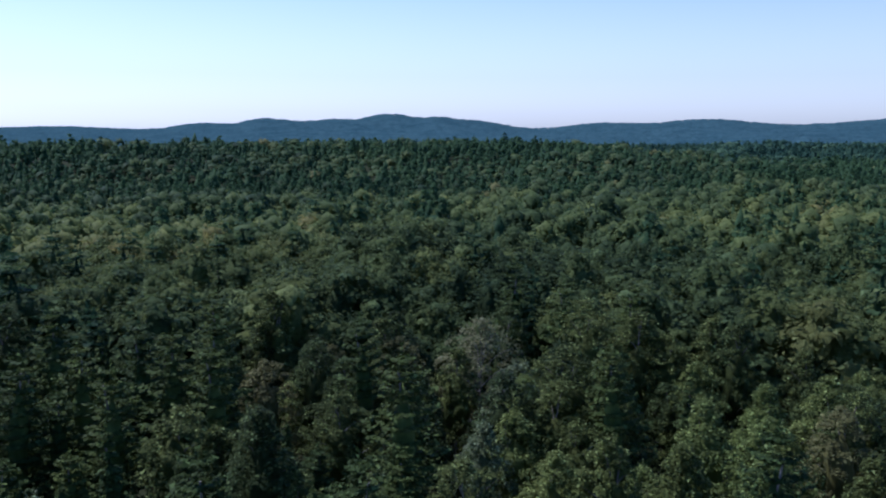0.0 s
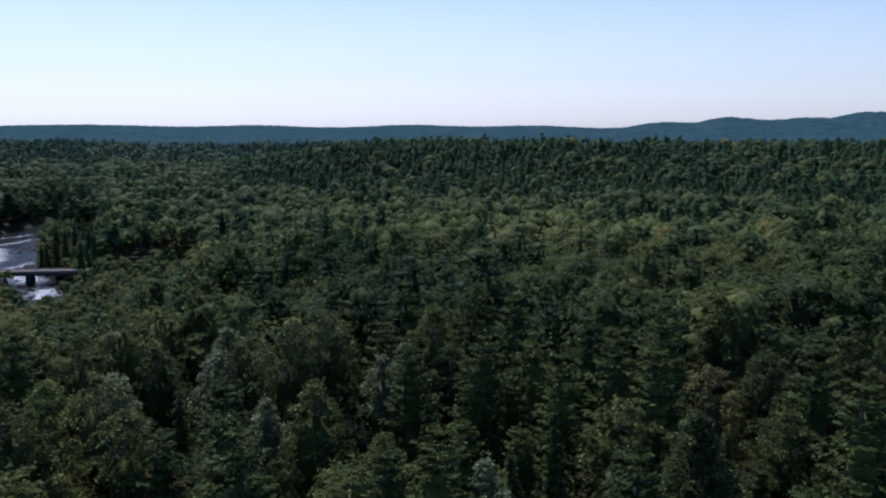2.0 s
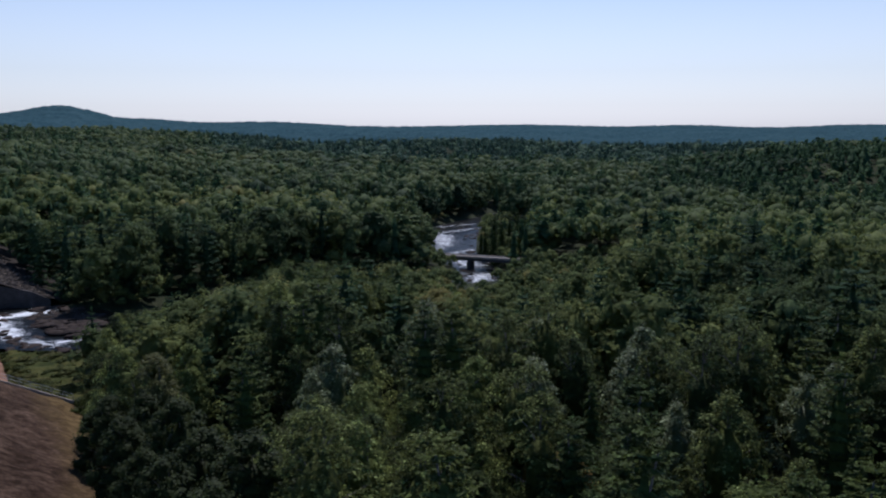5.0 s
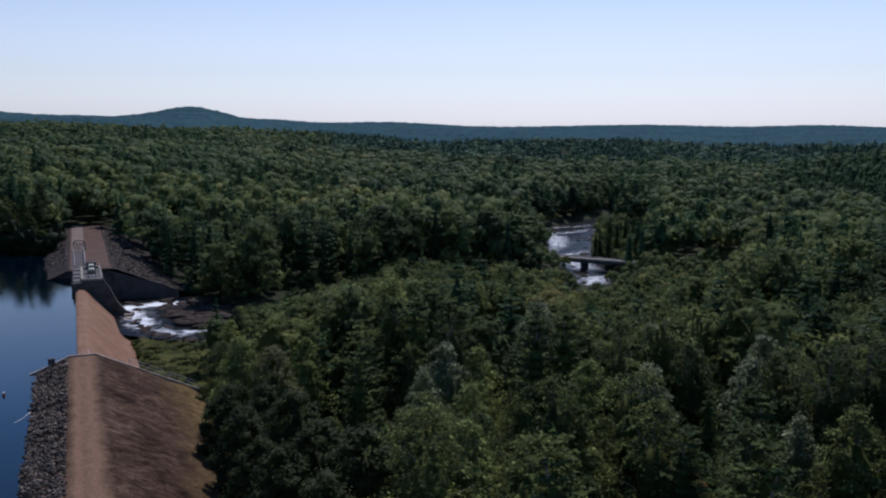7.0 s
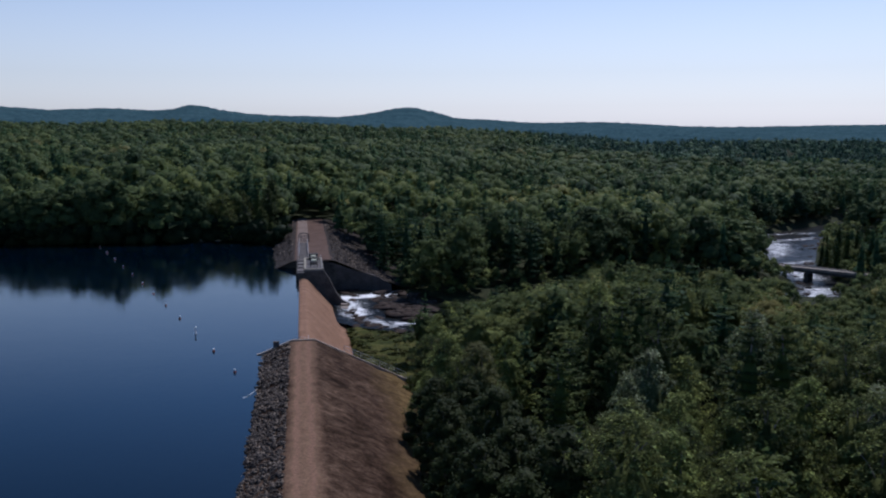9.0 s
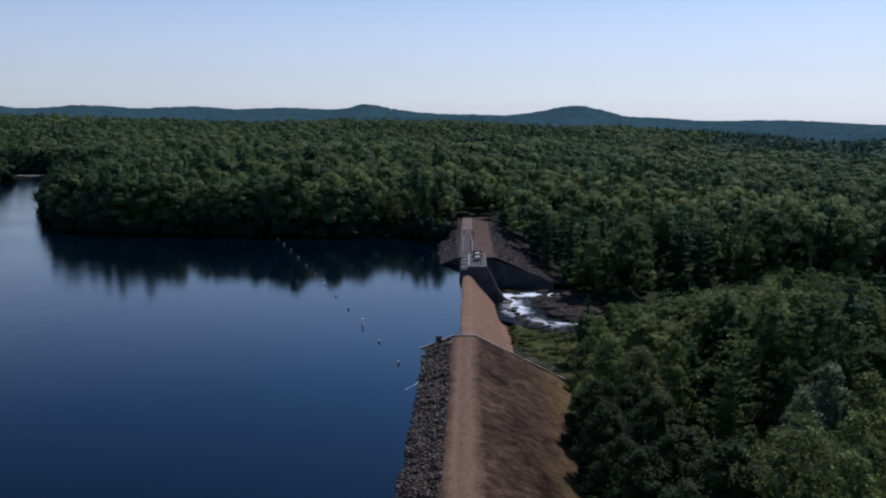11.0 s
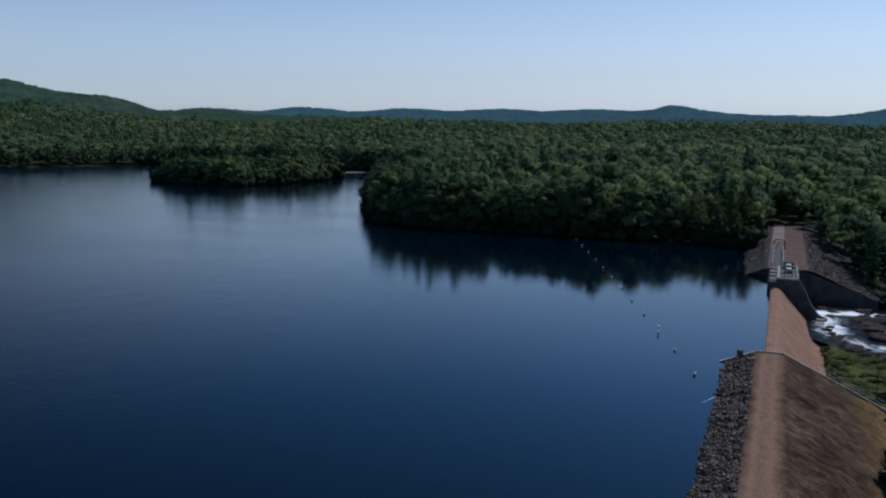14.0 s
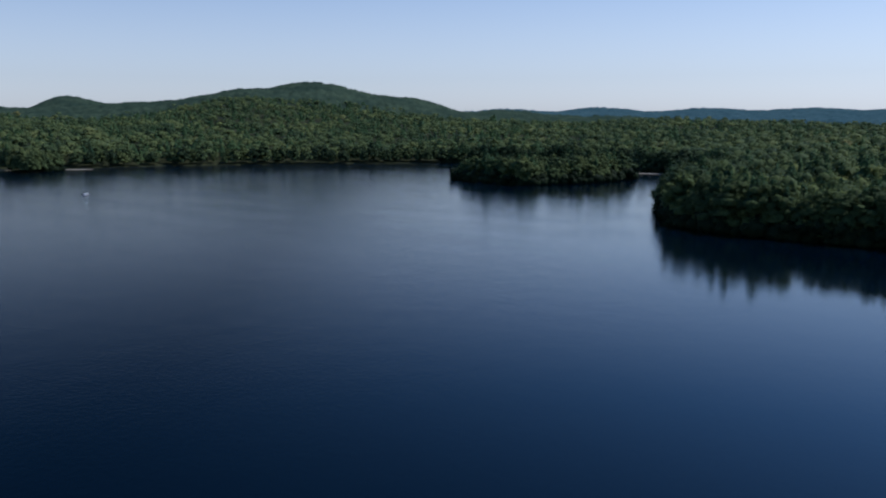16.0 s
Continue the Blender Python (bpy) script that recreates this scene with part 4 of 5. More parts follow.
x, y = x[k], y[k]
r, az, z = np.hypot(x, y), np.degrees(np.arctan2(-x, y)), ground_height(x, y)
stamp("scrub", "low green scrub along the riverbank", far_broad[:3], x, y, z - 0.6, rg.uniform(0.2, 0.42, len(x)), M_broad_woods, np.clip(rg.normal(0.5, 0.25, len(x)), 0, 1))

# bushes overhanging the waterline and the near side of the wooded point, painted dark as shade
bush = []
for _ in range(6):
    geo = Geo()
    for k in range(2):
        v, f = ICO1
        c = np.array([rg.normal(0, 0.9), rg.normal(0, 0.9), 1.2 + 1.6 * k])
        geo.put(c + v * (1 + rg.normal(0, 0.2, (len(v), 1))) * np.array([2.0, 2.0, 1.8]) * (1 - 0.25 * k), f)
        d = ball_points(14)
        leaves(geo, c + d * 2.1 * (1 - 0.25 * k), d, 0.7, 1.0)
    bush.append(geo.arrays())
edge = []
for line, closed, out in ((LAKE[6:21], False, -1), (ISLAND, True, 1), (ISLET, True, 1)):
    pts = line + [line[0]] if closed else line
    for (ax, ay), (bx, by) in zip(pts, pts[1:]):
        d = math.hypot(bx - ax, by - ay)
        nx, ny = (by - ay) / d, -(bx - ax) / d
        for u in np.arange(0, d, 2.3):
            for side in (-1, 1):
                off = side * rg.uniform(0.1, 1.1)
                edge.append((ax + (bx - ax) * u / d + nx * off, ay + (by - ay) * u / d + ny * off))
edge = np.array(edge)
sd = edge_distance(edge[:, 0], edge[:, 1], LAKE)
si = np.maximum(edge_distance(edge[:, 0], edge[:, 1], ISLAND), edge_distance(edge[:, 0], edge[:, 1], ISLET))
edge = edge[((sd < 0) | (si > 0)) & ~((edge[:, 0] > -9) & (edge[:, 1] < 320)) & ~((edge[:, 0] < -156) & (edge[:, 1] < 326)) & (np.hypot(edge[:, 0], edge[:, 1]) < 1300)]
point = np.stack([rg.uniform(-34, -8.5, 130), rg.uniform(279, 300, 130)], 1)
edge = np.concatenate([edge, point[edge_distance(point[:, 0], point[:, 1], LAKE) < 0]])
stamp("shore_bushes", "bushes overhanging the lake shore, painted dark for its shade", bush, edge[:, 0], edge[:, 1], np.maximum(ground_height(edge[:, 0], edge[:, 1]) - 0.3, -0.3), rg.uniform(1.0, 2.0, len(edge)),
      M_shore_shade, np.clip(rg.normal(0.25, 0.2, len(edge)), 0, 1))

# far woods, in two depths
vfar_broad = [far_crown(rg.uniform(14, 17), rg.uniform(6.2, 7.6), 3, 6, 1.2, 0.7) for _ in range(8)]
vfar_needle = [far_pine(rg.uniform(13.5, 15.5), rg.uniform(4.6, 5.6), 3, 6, 1.1) for _ in range(4)] + [jag_cone(rg.uniform(14, 16), rg.uniform(3.6, 4.4), 3, 7) for _ in range(3)]
for r0, r1, step, seed in ((580, 1030, 10.5, 22), (1030, 1750, 16.5, 23)):
    x, y = scatter(r0, r1, -118, 70, step, seed)
    k = woodland(x, y)
    x, y = x[k], y[k]
    r, az = np.hypot(x, y), np.degrees(np.arctan2(-x, y))
    z = ground_height(x, y)
    # past 900 m more dark conifers, their colour standing in for haze
    is_con = waves(x, y, 200, 31) * 0.35 + rg.uniform(-0.75, 0.75, len(x)) > 0.4 - 0.6 * ((az < -45) & (r < 900)) - 0.3 * ((az < -22) & (r < 900)) - 0.65 * (r > 900) * (az < -15) - 0.2 * (r > 900)
    allm = np.arange(len(x))
    rim = edge_distance(x, y, LAKE) > -16
    if rim.any():
        lot(allm[rim], edge_broad, "broadleaf_woods", "broadleaf trees along the far shore of the lake", M_broad_mist, True)
        allm, is_con = allm[~rim], is_con[~rim]
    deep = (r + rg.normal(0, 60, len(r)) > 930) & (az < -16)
    for pick, leafy, needled in ((~deep, M_broad_mist, M_needle_far), (deep, M_broad_haze, M_needle_haze)):
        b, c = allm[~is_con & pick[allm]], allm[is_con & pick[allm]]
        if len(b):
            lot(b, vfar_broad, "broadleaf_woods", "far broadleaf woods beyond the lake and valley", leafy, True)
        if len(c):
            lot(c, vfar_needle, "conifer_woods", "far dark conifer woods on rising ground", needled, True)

# the farthest woods: an uneven canopy over the hills
az2 = np.radians(np.arange(-121, 74, 0.19))
r2 = 1680 * (4880 / 1680) ** np.linspace(0, 1, 62)
A, R = np.meshgrid(az2, r2)
A = A + rg.uniform(-0.0009, 0.0009, A.shape)
cx, cy = -np.sin(A) * R, np.cos(A) * R
cz = ground_height(cx, cy) + 9 + rg.uniform(0, 7, A.shape)
cz[0] = ground_height(cx[0], cy[0])
na = len(az2)
i, j = np.meshgrid(np.arange(len(r2) - 1), np.arange(na - 1), indexing="ij")
faces = np.stack([i * na + j, i * na + j + 1, (i + 1) * na + j + 1, (i + 1) * na + j], -1).reshape(-1, 4)
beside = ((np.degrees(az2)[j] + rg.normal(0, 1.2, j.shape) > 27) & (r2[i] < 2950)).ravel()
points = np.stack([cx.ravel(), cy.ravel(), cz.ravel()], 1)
for pick, mat, label in ((~beside, M_far, "wooded hills along the horizon, haze painted blue-green"), (beside, M_hill, "dark green wooded hill beyond the lake")):
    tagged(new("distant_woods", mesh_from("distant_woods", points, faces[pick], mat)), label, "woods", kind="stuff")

# ---- the dam ----
def sheet(name, xs, ys, height, mat, smooth=True):
    """A sheet of ground over a grid of the plan."""
    X, Y = np.meshgrid(xs, ys)
    Z = height(X, Y)
    n = len(xs)
    i, j = np.meshgrid(np.arange(len(ys) - 1), np.arange(n - 1), indexing="ij")
    f = np.stack([i * n + j, i * n + j + 1, (i + 1) * n + j + 1, (i + 1) * n + j], -1).reshape(-1, 4)
    return new(name, mesh_from(name, np.stack([X.ravel(), Y.ravel(), Z.ravel()], 1), f, mat, smooth=smooth))


def bank_height(X, Y):
    h = np.interp(X, [-14, -7.1, -2.8, -2.3, 1.3, 1.8, 17.2, 19], [-3.3, 0.0, 1.98, 2.06, 2.06, 2.0, -5.9, -6.9])
    rough = (X > 1.9) | (X < -2.8)
    ruts = -0.05 * (np.exp(-((X + 1.3) / 0.3) ** 2) + np.exp(-((X - 0.3) / 0.3) ** 2))
    return h + np.where(rough, 0.14 * waves(X, Y, 3.1, 51) + 0.1 * waves(X, Y, 9, 52), ruts + 0.015 * waves(X, Y, 2, 53))


bank = sheet("embankment", np.concatenate([[-14, -10, -8.5], np.arange(-7.1, -2.7, 0.55), np.arange(-2.5, 1.9, 0.4), np.arange(2.2, 19.1, 0.8)]),
             np.concatenate([np.arange(-140, 70, 6), np.arange(70, 142.5, 1.1), [142.7]]), bank_height, M_bank)
tagged(bank, "earth embankment dam with dry brown grass slopes", "embankment", kind="structure")
track = sheet("road", np.arange(-2.35, 1.36, 0.37), np.concatenate([np.arange(-140, 70, 6), np.arange(70, 142.5, 1.1), [142.7]]),
              lambda X, Y: bank_height(X, Y) + 0.03 - 0.05 * (np.abs(X + 0.5) > 1.7), M_bank)
tagged(track, "reddish gravel track along the crest", "track", kind="structure")


def stone_mesh(seed):
    q = np.random.RandomState(seed)
    v, f = ICO1
    v = v * q.uniform(0.62, 1.3, (len(v), 1)) * np.array([1.15, 0.9, 0.62])
    return v, f


STONES = [stone_mesh(s) for s in range(8)]
STONE_MESHES = [mesh_from("rock", v, f, M_riprap) for v, f in STONES]


def rubble(parent, name, xs, ys, zs, sizes, single, label):
    """Loose stones on a slope: the first ones singly, the rest joined."""
    q = np.random.RandomState(len(xs))
    for k in range(min(single, len(xs))):
        ob = new("rock", STONE_MESHES[k % 8])
        ob.matrix_basis = pose(xs[k], ys[k], zs[k], q.uniform(-40, 40), q.uniform(-40, 40), q.uniform(0, 360)) @ Matrix.Scale(sizes[k], 4)
        ob.parent = parent
    geo = Geo()
    for k in range(single, len(xs)):
        v, f = STONES[k % 8]
        m = np.array(Euler((q.uniform(-0.7, 0.7), q.uniform(-0.7, 0.7), q.uniform(0, 6.28))).to_matrix())
        geo.put(v @ m.T * sizes[k] + np.array([xs[k], ys[k], zs[k]]), f)
    if geo.v:
        v, f = geo.arrays()
        ob = new(name, mesh_from(name, v, f, M_riprap))
        ob.parent = parent
        tagged(ob, label, kind="stuff")


q = np.random.RandomState(5)
n = 3700
ry = q.uniform(70, 142, n)
rx = q.uniform(-7.5, -2.7, n)
o = np.argsort(ry)
rx, ry = rx[o], ry[o]
rubble(bank, "riprap", rx, ry, bank_height(rx, ry) + 0.05, q.uniform(0.11, 0.31, n), 300, "grey angular riprap stones along the waterline")


def spill_profile():
    return [(-1.4, -4), (-1.4, 0.35), (-1.2, 0.5), (-0.7, 0.58), (0.1, 0.55), (0.7, 0.28), (1.4, -0.35), (2.4, -1.5), (7.0, -6.9), (7.9, -7.7), (8.8, -8.1), (9.4, -8.2), (9.4, -11)]


def slab(y0, y1):
    """One pour of the spillway, with a narrow joint to the next."""
    bm = bmesh.new()
    ends = []
    for yy in (y0, (y0 + y1) / 2, y1):
        ends.append([bm.verts.new((px, yy, pz)) for px, pz in spill_profile()])
    for a, b in zip(ends, ends[1:]):
        for k in range(len(a) - 1):
            bm.faces.new((a[k], a[k + 1], b[k + 1], b[k]))
    bm.faces.new(ends[0])
    bm.faces.new(ends[-1][::-1])
    bmesh.ops.recalc_face_normals(bm, faces=bm.faces[:])
    return bm


spill = new("spillway")
tagged(spill, "dry brown stained concrete spillway sloping to the river", "spillway", kind="structure")
for k in range(7):
    part("slab", slab(143.3 + 9.85 * k, 143.3 + 9.85 * (k + 1) - 0.03), M_conc_brown, spill)
bm = bmesh.new()
for yy in np.arange(145, 211, 3.0):
    tube([(-1.25, yy, 0.5), (-1.25, yy, 0.85)], 0.03, 5, bm)
tube([(-1.25, 145, 0.85), (-1.25, 210, 0.85)], 0.03, 5, bm)
part("low_rail", bm, M_rust, spill, "thin dark steel rail along the upstream edge")


def ribbon_wall(points, thick, foot):
    """An upright wall along a line of (x, y, top)."""
    bm = bmesh.new()
    P = [Vector(p) for p in points]
    rings = []
    for k, p in enumerate(P):
        d = (P[min(k + 1, len(P) - 1)] - P[max(k - 1, 0)])
        n = Vector((-d.y, d.x, 0)).normalized() * (thick / 2)
        rings.append([bm.verts.new(c) for c in ((p.x + n.x, p.y + n.y, foot), (p.x + n.x, p.y + n.y, p.z), (p.x - n.x, p.y - n.y, p.z), (p.x - n.x, p.y - n.y, foot))])
    for a, b in zip(rings, rings[1:]):
        for k in range(4):
            bm.faces.new((a[k], a[(k + 1) % 4], b[(k + 1) % 4], b[k]))
    bm.faces.new(rings[0][::-1])
    bm.faces.new(rings[-1])
    bmesh.ops.recalc_face_normals(bm, faces=bm.faces[:])
    return bm


wall = part("retaining_wall", ribbon_wall([(-8.2, 142.6, 0.1), (-7.2, 142.9, 0.35), (-2.4, 143, 2.3), (1.4, 143, 2.3), (17.2, 143, -5.5)], 0.42, -9), M_conc)
tagged(wall, "pale concrete wall closing the embankment's end", "wall", kind="structure")


def railing(name, label, points, posts, height, mat, group=""):
    """Posts with two rails along a line; the posts are parts of their own."""
    P = [Vector(p) for p in points]
    th = empty(name, label, "railing", group, P[0])
    for k in range(posts):
        s = k / max(1, posts - 1) * (len(P) - 1)
        a = min(int(s), len(P) - 2)
        p = P[a].lerp(P[a + 1], s - a) - P[0]
        part("post", tube([p - Vector((0, 0, 0.1)), p + Vector((0, 0, height))], 0.04, 6), mat, th)
    for h in (height * 0.52, height):
        part("rail", tube([p - P[0] + Vector((0, 0, h)) for p in P], 0.035, 6), mat, th)
    return th


railing("railing", "pipe handrail on the embankment's end wall", [(6.4, 143.1, -0.2), (17.0, 143.1, -5.45)], 8, 1.1, M_steel)
railing("railing", "short grey handrail where the crest meets the spillway", [(-2.0, 144.0, 0.55), (-0.2, 144.0, 0.55)], 3, 1.9, M_steel)
railing("railing", "short grey handrail beside the spillway crest", [(0.4, 144.1, 0.4), (0.4, 147.5, 0.4)], 3, 1.5, M_steel)
gauge = empty("gauge_box", "small dark grey steel box on the wing wall", "box", place=(-5.0, 143.0, 1.15))
case = part("cabinet", box(-0.5, -0.3, 0.0, 0.5, 0.3, 0.9, 0.04), M_rust, gauge)
part("lid", box(-0.56, -0.36, 0.9, 0.56, 0.36, 0.96, 0.02), M_rust, case)

# sluice block with its gates
block = new("sluice_block")
tagged(block, "dark concrete sluice block at the spillway's end", "dam", kind="structure")
for k, y0 in enumerate((212.4, 218.2, 224.2, 230.2)):
    part("pier", box(-2.2, y0, -11, 5.0, y0 + 1.5, 2.0, 0.08), M_conc_dark, block)
for y0 in (213.9, 219.7, 225.7):
    part("breast_wall", box(-0.8, y0, -1.5, 0.2, y0 + 4.5, 2.0, 0.03), M_conc_dark, block)
    part("gate_leaf", box(-0.4, y0, -6.0, -0.1, y0 + 4.5, -1.5, 0.03), M_rust, block, "dark steel sluice gate leaf")
part("deck_slab", box(-0.1, 212.5, 2.0, 4.6, 231.7, 2.45, 0.05), M_conc_mid, block, "grey concrete operating deck")
for x0, y0, x1, y1 in ((-0.1, 212.45, 4.65, 213.3), (-0.1, 231.0, 4.65, 231.75), (4.1, 213.32, 4.65, 230.98), (-0.1, 213.32, 0.45, 230.98)):
    part("kerb", box(x0, y0, 2.452, x1, y1, 2.85, 0.04), M_conc_pale, block, "pale concrete kerb round the deck")
part("walkway", box(-1.9, 209.8, 2.1, -0.2, 232, 2.4, 0.03), M_conc_mid, block, "worn grey walkway")
for k in range(4):
    part("beam", box(-1.95, 211.0 + 5.6 * k, 2.402, -0.15, 211.5 + 5.6 * k, 2.62, 0.03), M_rust, block)


def hoist(place):
    th = empty("gate_hoist", "gate hoist with a pale cover on a dark steel frame", "hoist", "sluice gate hoists", place)
    stand = part("frame", box(-1.05, -1.15, 1.5, 1.05, 1.15, 1.72, 0.03), M_rust, th)
    for dx in (-0.8, 0.8):
        for dy in (-0.9, 0.9):
            part("leg", box(dx - 0.1, dy - 0.1, 0, dx + 0.1, dy + 0.1, 1.5, 0.02), M_rust, stand)
    part("cover", box(-0.62, -0.75, 1.72, 0.62, 0.75, 2.15, 0.08), M_cover, th, "cream painted hoist cover")
    part("spindle", tube([(0, 0, 0), (0, 0, 1.5)], 0.08, 6), M_rust, th)
    part("winch", tube([(-0.9, 0, 1.0), (0.9, 0, 1.0)], 0.22, 8), M_rust, th)
    return th


h0 = hoist((2.4, 217.0, 2.45))
copy_thing(h0, pose(2.4, 223.4, 2.45))
railing("railing", "steel railing on the sluice deck's river side", [(4.45, 212.7, 2.45), (4.45, 231.4, 2.45)], 9, 1.1, M_steel)
railing("railing", "steel railing across the sluice deck's end", [(0.2, 212.7, 2.45), (4.35, 212.7, 2.45)], 4, 1.1, M_steel)
railing("railing", "dark railing along the timber walkway", [(-1.8, 210, 2.4), (-1.8, 231.8, 2.4)], 9, 1.1, M_rust)
cabin = empty("control_cabinet", "dark steel control cabinet on the sluice deck", "cabinet", place=(2.4, 229.5, 2.45))
case = part("body", box(-1.2, -0.7, 0, 1.2, 0.7, 1.7, 0.05), M_rust, cabin)
part("roof", box(-1.35, -0.85, 1.7, 1.35, 0.85, 1.82, 0.03), M_rust, case)

# footbridge from the sluice deck to the far track
span = empty("footbridge", "narrow steel footbridge with lattice railings", "footbridge", place=(0, 232.2, 0))
part("deck", box(-1.4, 0, 2.1, 1.1, 34, 2.3, 0.02), M_conc_dim, span)
for sx_ in (-1.4, 1.1):
    part("rail", tube([(sx_, 0, 3.4), (sx_, 34, 3.4)], 0.06, 6), M_steel, span, "pale steel handrail")
    part("rail", tube([(sx_, 0, 2.9), (sx_, 34, 2.9)], 0.045, 6), M_rust, span)
    for k in range(12):
        part("post", box(sx_ - 0.05, k * 3.05, 2.3, sx_ + 0.05, k * 3.05 + 0.1, 3.4, 0.01), M_rust, span)
        if k < 11:
            part("brace", tube([(sx_, k * 3.05, 2.3), (sx_, k * 3.05 + 3.05, 3.4)], 0.04, 5), M_rust, span)
barrier = empty("access_gate", "dark steel access gate standing across the track", "gate", place=(0, 268.4, 2.05))
for sx_ in (-1.6, 1.6):
    part("post", tube([(sx_, 0, 0), (sx_, 0, 2.3)], 0.09, 8), M_rust, barrier)
part("arch", tube([(-1.6, 0, 2.3), (-1.1, 0, 2.85), (0, 0, 3.05), (1.1, 0, 2.85), (1.6, 0, 2.3)], 0.16, 6), M_rust, barrier)
for k in range(13):
    part("bar", tube([(-1.44 + 0.24 * k, 0, 0.1), (-1.44 + 0.24 * k, 0, 2.5)], 0.06, 5), M_rust, barrier)

# far abutment: track, gravel apron and rubble slopes
def abutment_height(X, Y):
    left = -3.2 - 1.2 * sm(Y, 240, 262)
    right = 7.7 + 0.3 * np.sin(Y * 0.12)
    h = 2.0 + 0.0 * X
    h = np.where(X < left, 2.0 - (left - X) * 0.42, h)
    h = np.where(X > right, 2.0 - (X - right) * 0.42 * (1 - 0.45 * sm(Y, 260, 330)), h)
    return np.maximum(h, -7.5) + 0.08 * waves(X, Y, 6, 61)


abut = sheet("abutment", np.arange(-16, 30.1, 0.8), np.concatenate([[231.0, 232.3], np.arange(233, 341, 1.8)]), abutment_height, M_rubble)
tagged(abut, "rubble-sided earth abutment beyond the sluice", "embankment", kind="structure")
apron = sheet("gravel_apron", np.linspace(-3.0, 7.6, 15), np.concatenate([[232.3], np.arange(233, 341, 1.8)]),
              lambda X, Y: abutment_height(X, Y) + 0.05 - 0.12 * (np.abs(X - 2.3) > 5.2), M_apron)
tagged(apron, "brownish gravel apron beside the far track", "track", kind="structure")
lane = sheet("road", np.linspace(-2.2, 1.5, 8), np.concatenate([[232.3], np.arange(233, 341, 1.8)]),
             lambda X, Y: abutment_height(X, Y) + 0.09 - 0.05 * (np.abs(X + 0.35) > 1.75), M_lane)
tagged(lane, "pale gravel track on the far abutment", "track", kind="structure")
q = np.random.RandomState(8)
n = 2100
rx, ry = q.uniform(8.0, 27, n), q.uniform(233, 318, n)
k = rx < 9 + (334 - ry) * 0.17
rx, ry = rx[k], ry[k]
lx, ly = q.uniform(-9.5, -3.6, 260), q.uniform(240, 330, 260)
rx, ry = np.concatenate([rx, lx]), np.concatenate([ry, ly])
rubble(abut, "riprap", rx, ry, abutment_height(rx, ry) + 0.05, q.uniform(0.14, 0.5, len(rx)), 120, "grey angular stones on the abutment slopes")

train = part("training_wall", ribbon_wall([(0.3, 212.9, 2.3), (4.9, 212.9, 2.3), (6.2, 212.8, 0.2), (7.6, 212.6, -3.0), (9.2, 212.2, -5.2), (11.0, 211.4, -5.9)], 0.9, -10), M_conc_dark)
tagged(train, "dark concrete wall between spillway and sluice channel", "wall", kind="structure")
wing = part("wing_wall", ribbon_wall([(4.4, 232.0, 2.1), (8.0, 232.0, 1.1), (8.4, 232.05, 0.9)], 0.7, -9), M_conc_dark)
tagged(wing, "concrete wing wall beside the outflow, shaded face painted dark", "wall", kind="structure")
wing3 = part("wing_wall", ribbon_wall([(-1.9, 232.4, 2.1), (-3.4, 232.6, 1.9), (-8.6, 233.4, -0.2)], 0.6, -4), M_conc_dark)
tagged(wing3, "dark concrete wing wall dipping into the lake", "wall", kind="structure")
wing2 = part("wing_wall", ribbon_wall([(8.42, 232.1, 0.9), (13.5, 231.6, -0.9), (19.5, 230.5, -2.6), (23.5, 230.8, -5.0)], 0.7, -9), M_conc_dim)
tagged(wing2, "dark concrete wing wall stepping down to the river", "wall", kind="structure")
steps_ = new("toe_steps")
tagged(steps_, "stepped pale concrete blocks at the spillway toe", "steps", kind="structure")
for k in range(4):
    part("step", box(8.2 + 0.2 * k, 204 + 2.1 * k, -9, 10.2 + 0.15 * k, 206.0 + 2.1 * k, -7.4 + 0.5 * k, 0.06), M_conc, steps_)


# green flat between spillway and river
def flat_height(X, Y):
    edge = np.minimum(np.minimum(X - 8.2, (37 - (Y - 150) * 0.3) - X), 195.5 - (X - 9) * 1.0 - Y)
    return -9.6 + 2.4 * sm(edge, -1.0, 3.5) + 0.25 * waves(X, Y, 6, 71)


flat = sheet("grass_flat", np.arange(7.5, 36, 0.7), np.arange(143.3, 199, 0.9), flat_height, M_grass)
tagged(flat, "weedy green flat below the spillway", "grass", kind="structure")

# ---- small things ----
def shrub(seed, r, h):
    geo = Geo()
    q = np.random.RandomState(seed)
    for k in range(6):
        c = np.array([q.normal(0, r * 0.45), q.normal(0, r * 0.45), h * q.uniform(0.3, 0.7)])
        v, f = ICO1
        geo.put(c + v * r * 0.35 * q.uniform(0.8, 1.2, (len(v), 1)), f)
        d = ball_points(60)
        leaves(geo, c + d * r * 0.45 * q.uniform(0.8, 1.2, (60, 1)), d, 0.2)
    return mesh_from("shrub", *geo.arrays(), M_shrub)


SHRUBS = [shrub(s, 1.3, 1.4) for s in range(4)]
q = np.random.RandomState(12)
for k in range(170):
    px, py = q.uniform(9.5, 25), q.uniform(150, 193)
    if py > 193 - (px - 9) * 0.9:
        continue
    ob = new("shrub", SHRUBS[k % 4])
    s = q.uniform(0.3, 1.0)
    ob.matrix_basis = pose(px, py, float(flat_height(np.array(px), np.array(py))) - 0.1, 0, 0, q.uniform(0, 360)) @ Matrix.Diagonal((s * 1.2, s, s * q.uniform(0.3, 0.6), 1))
    tagged(ob, "low green shrub on the riverside flat", "shrub", "riverside shrubs")
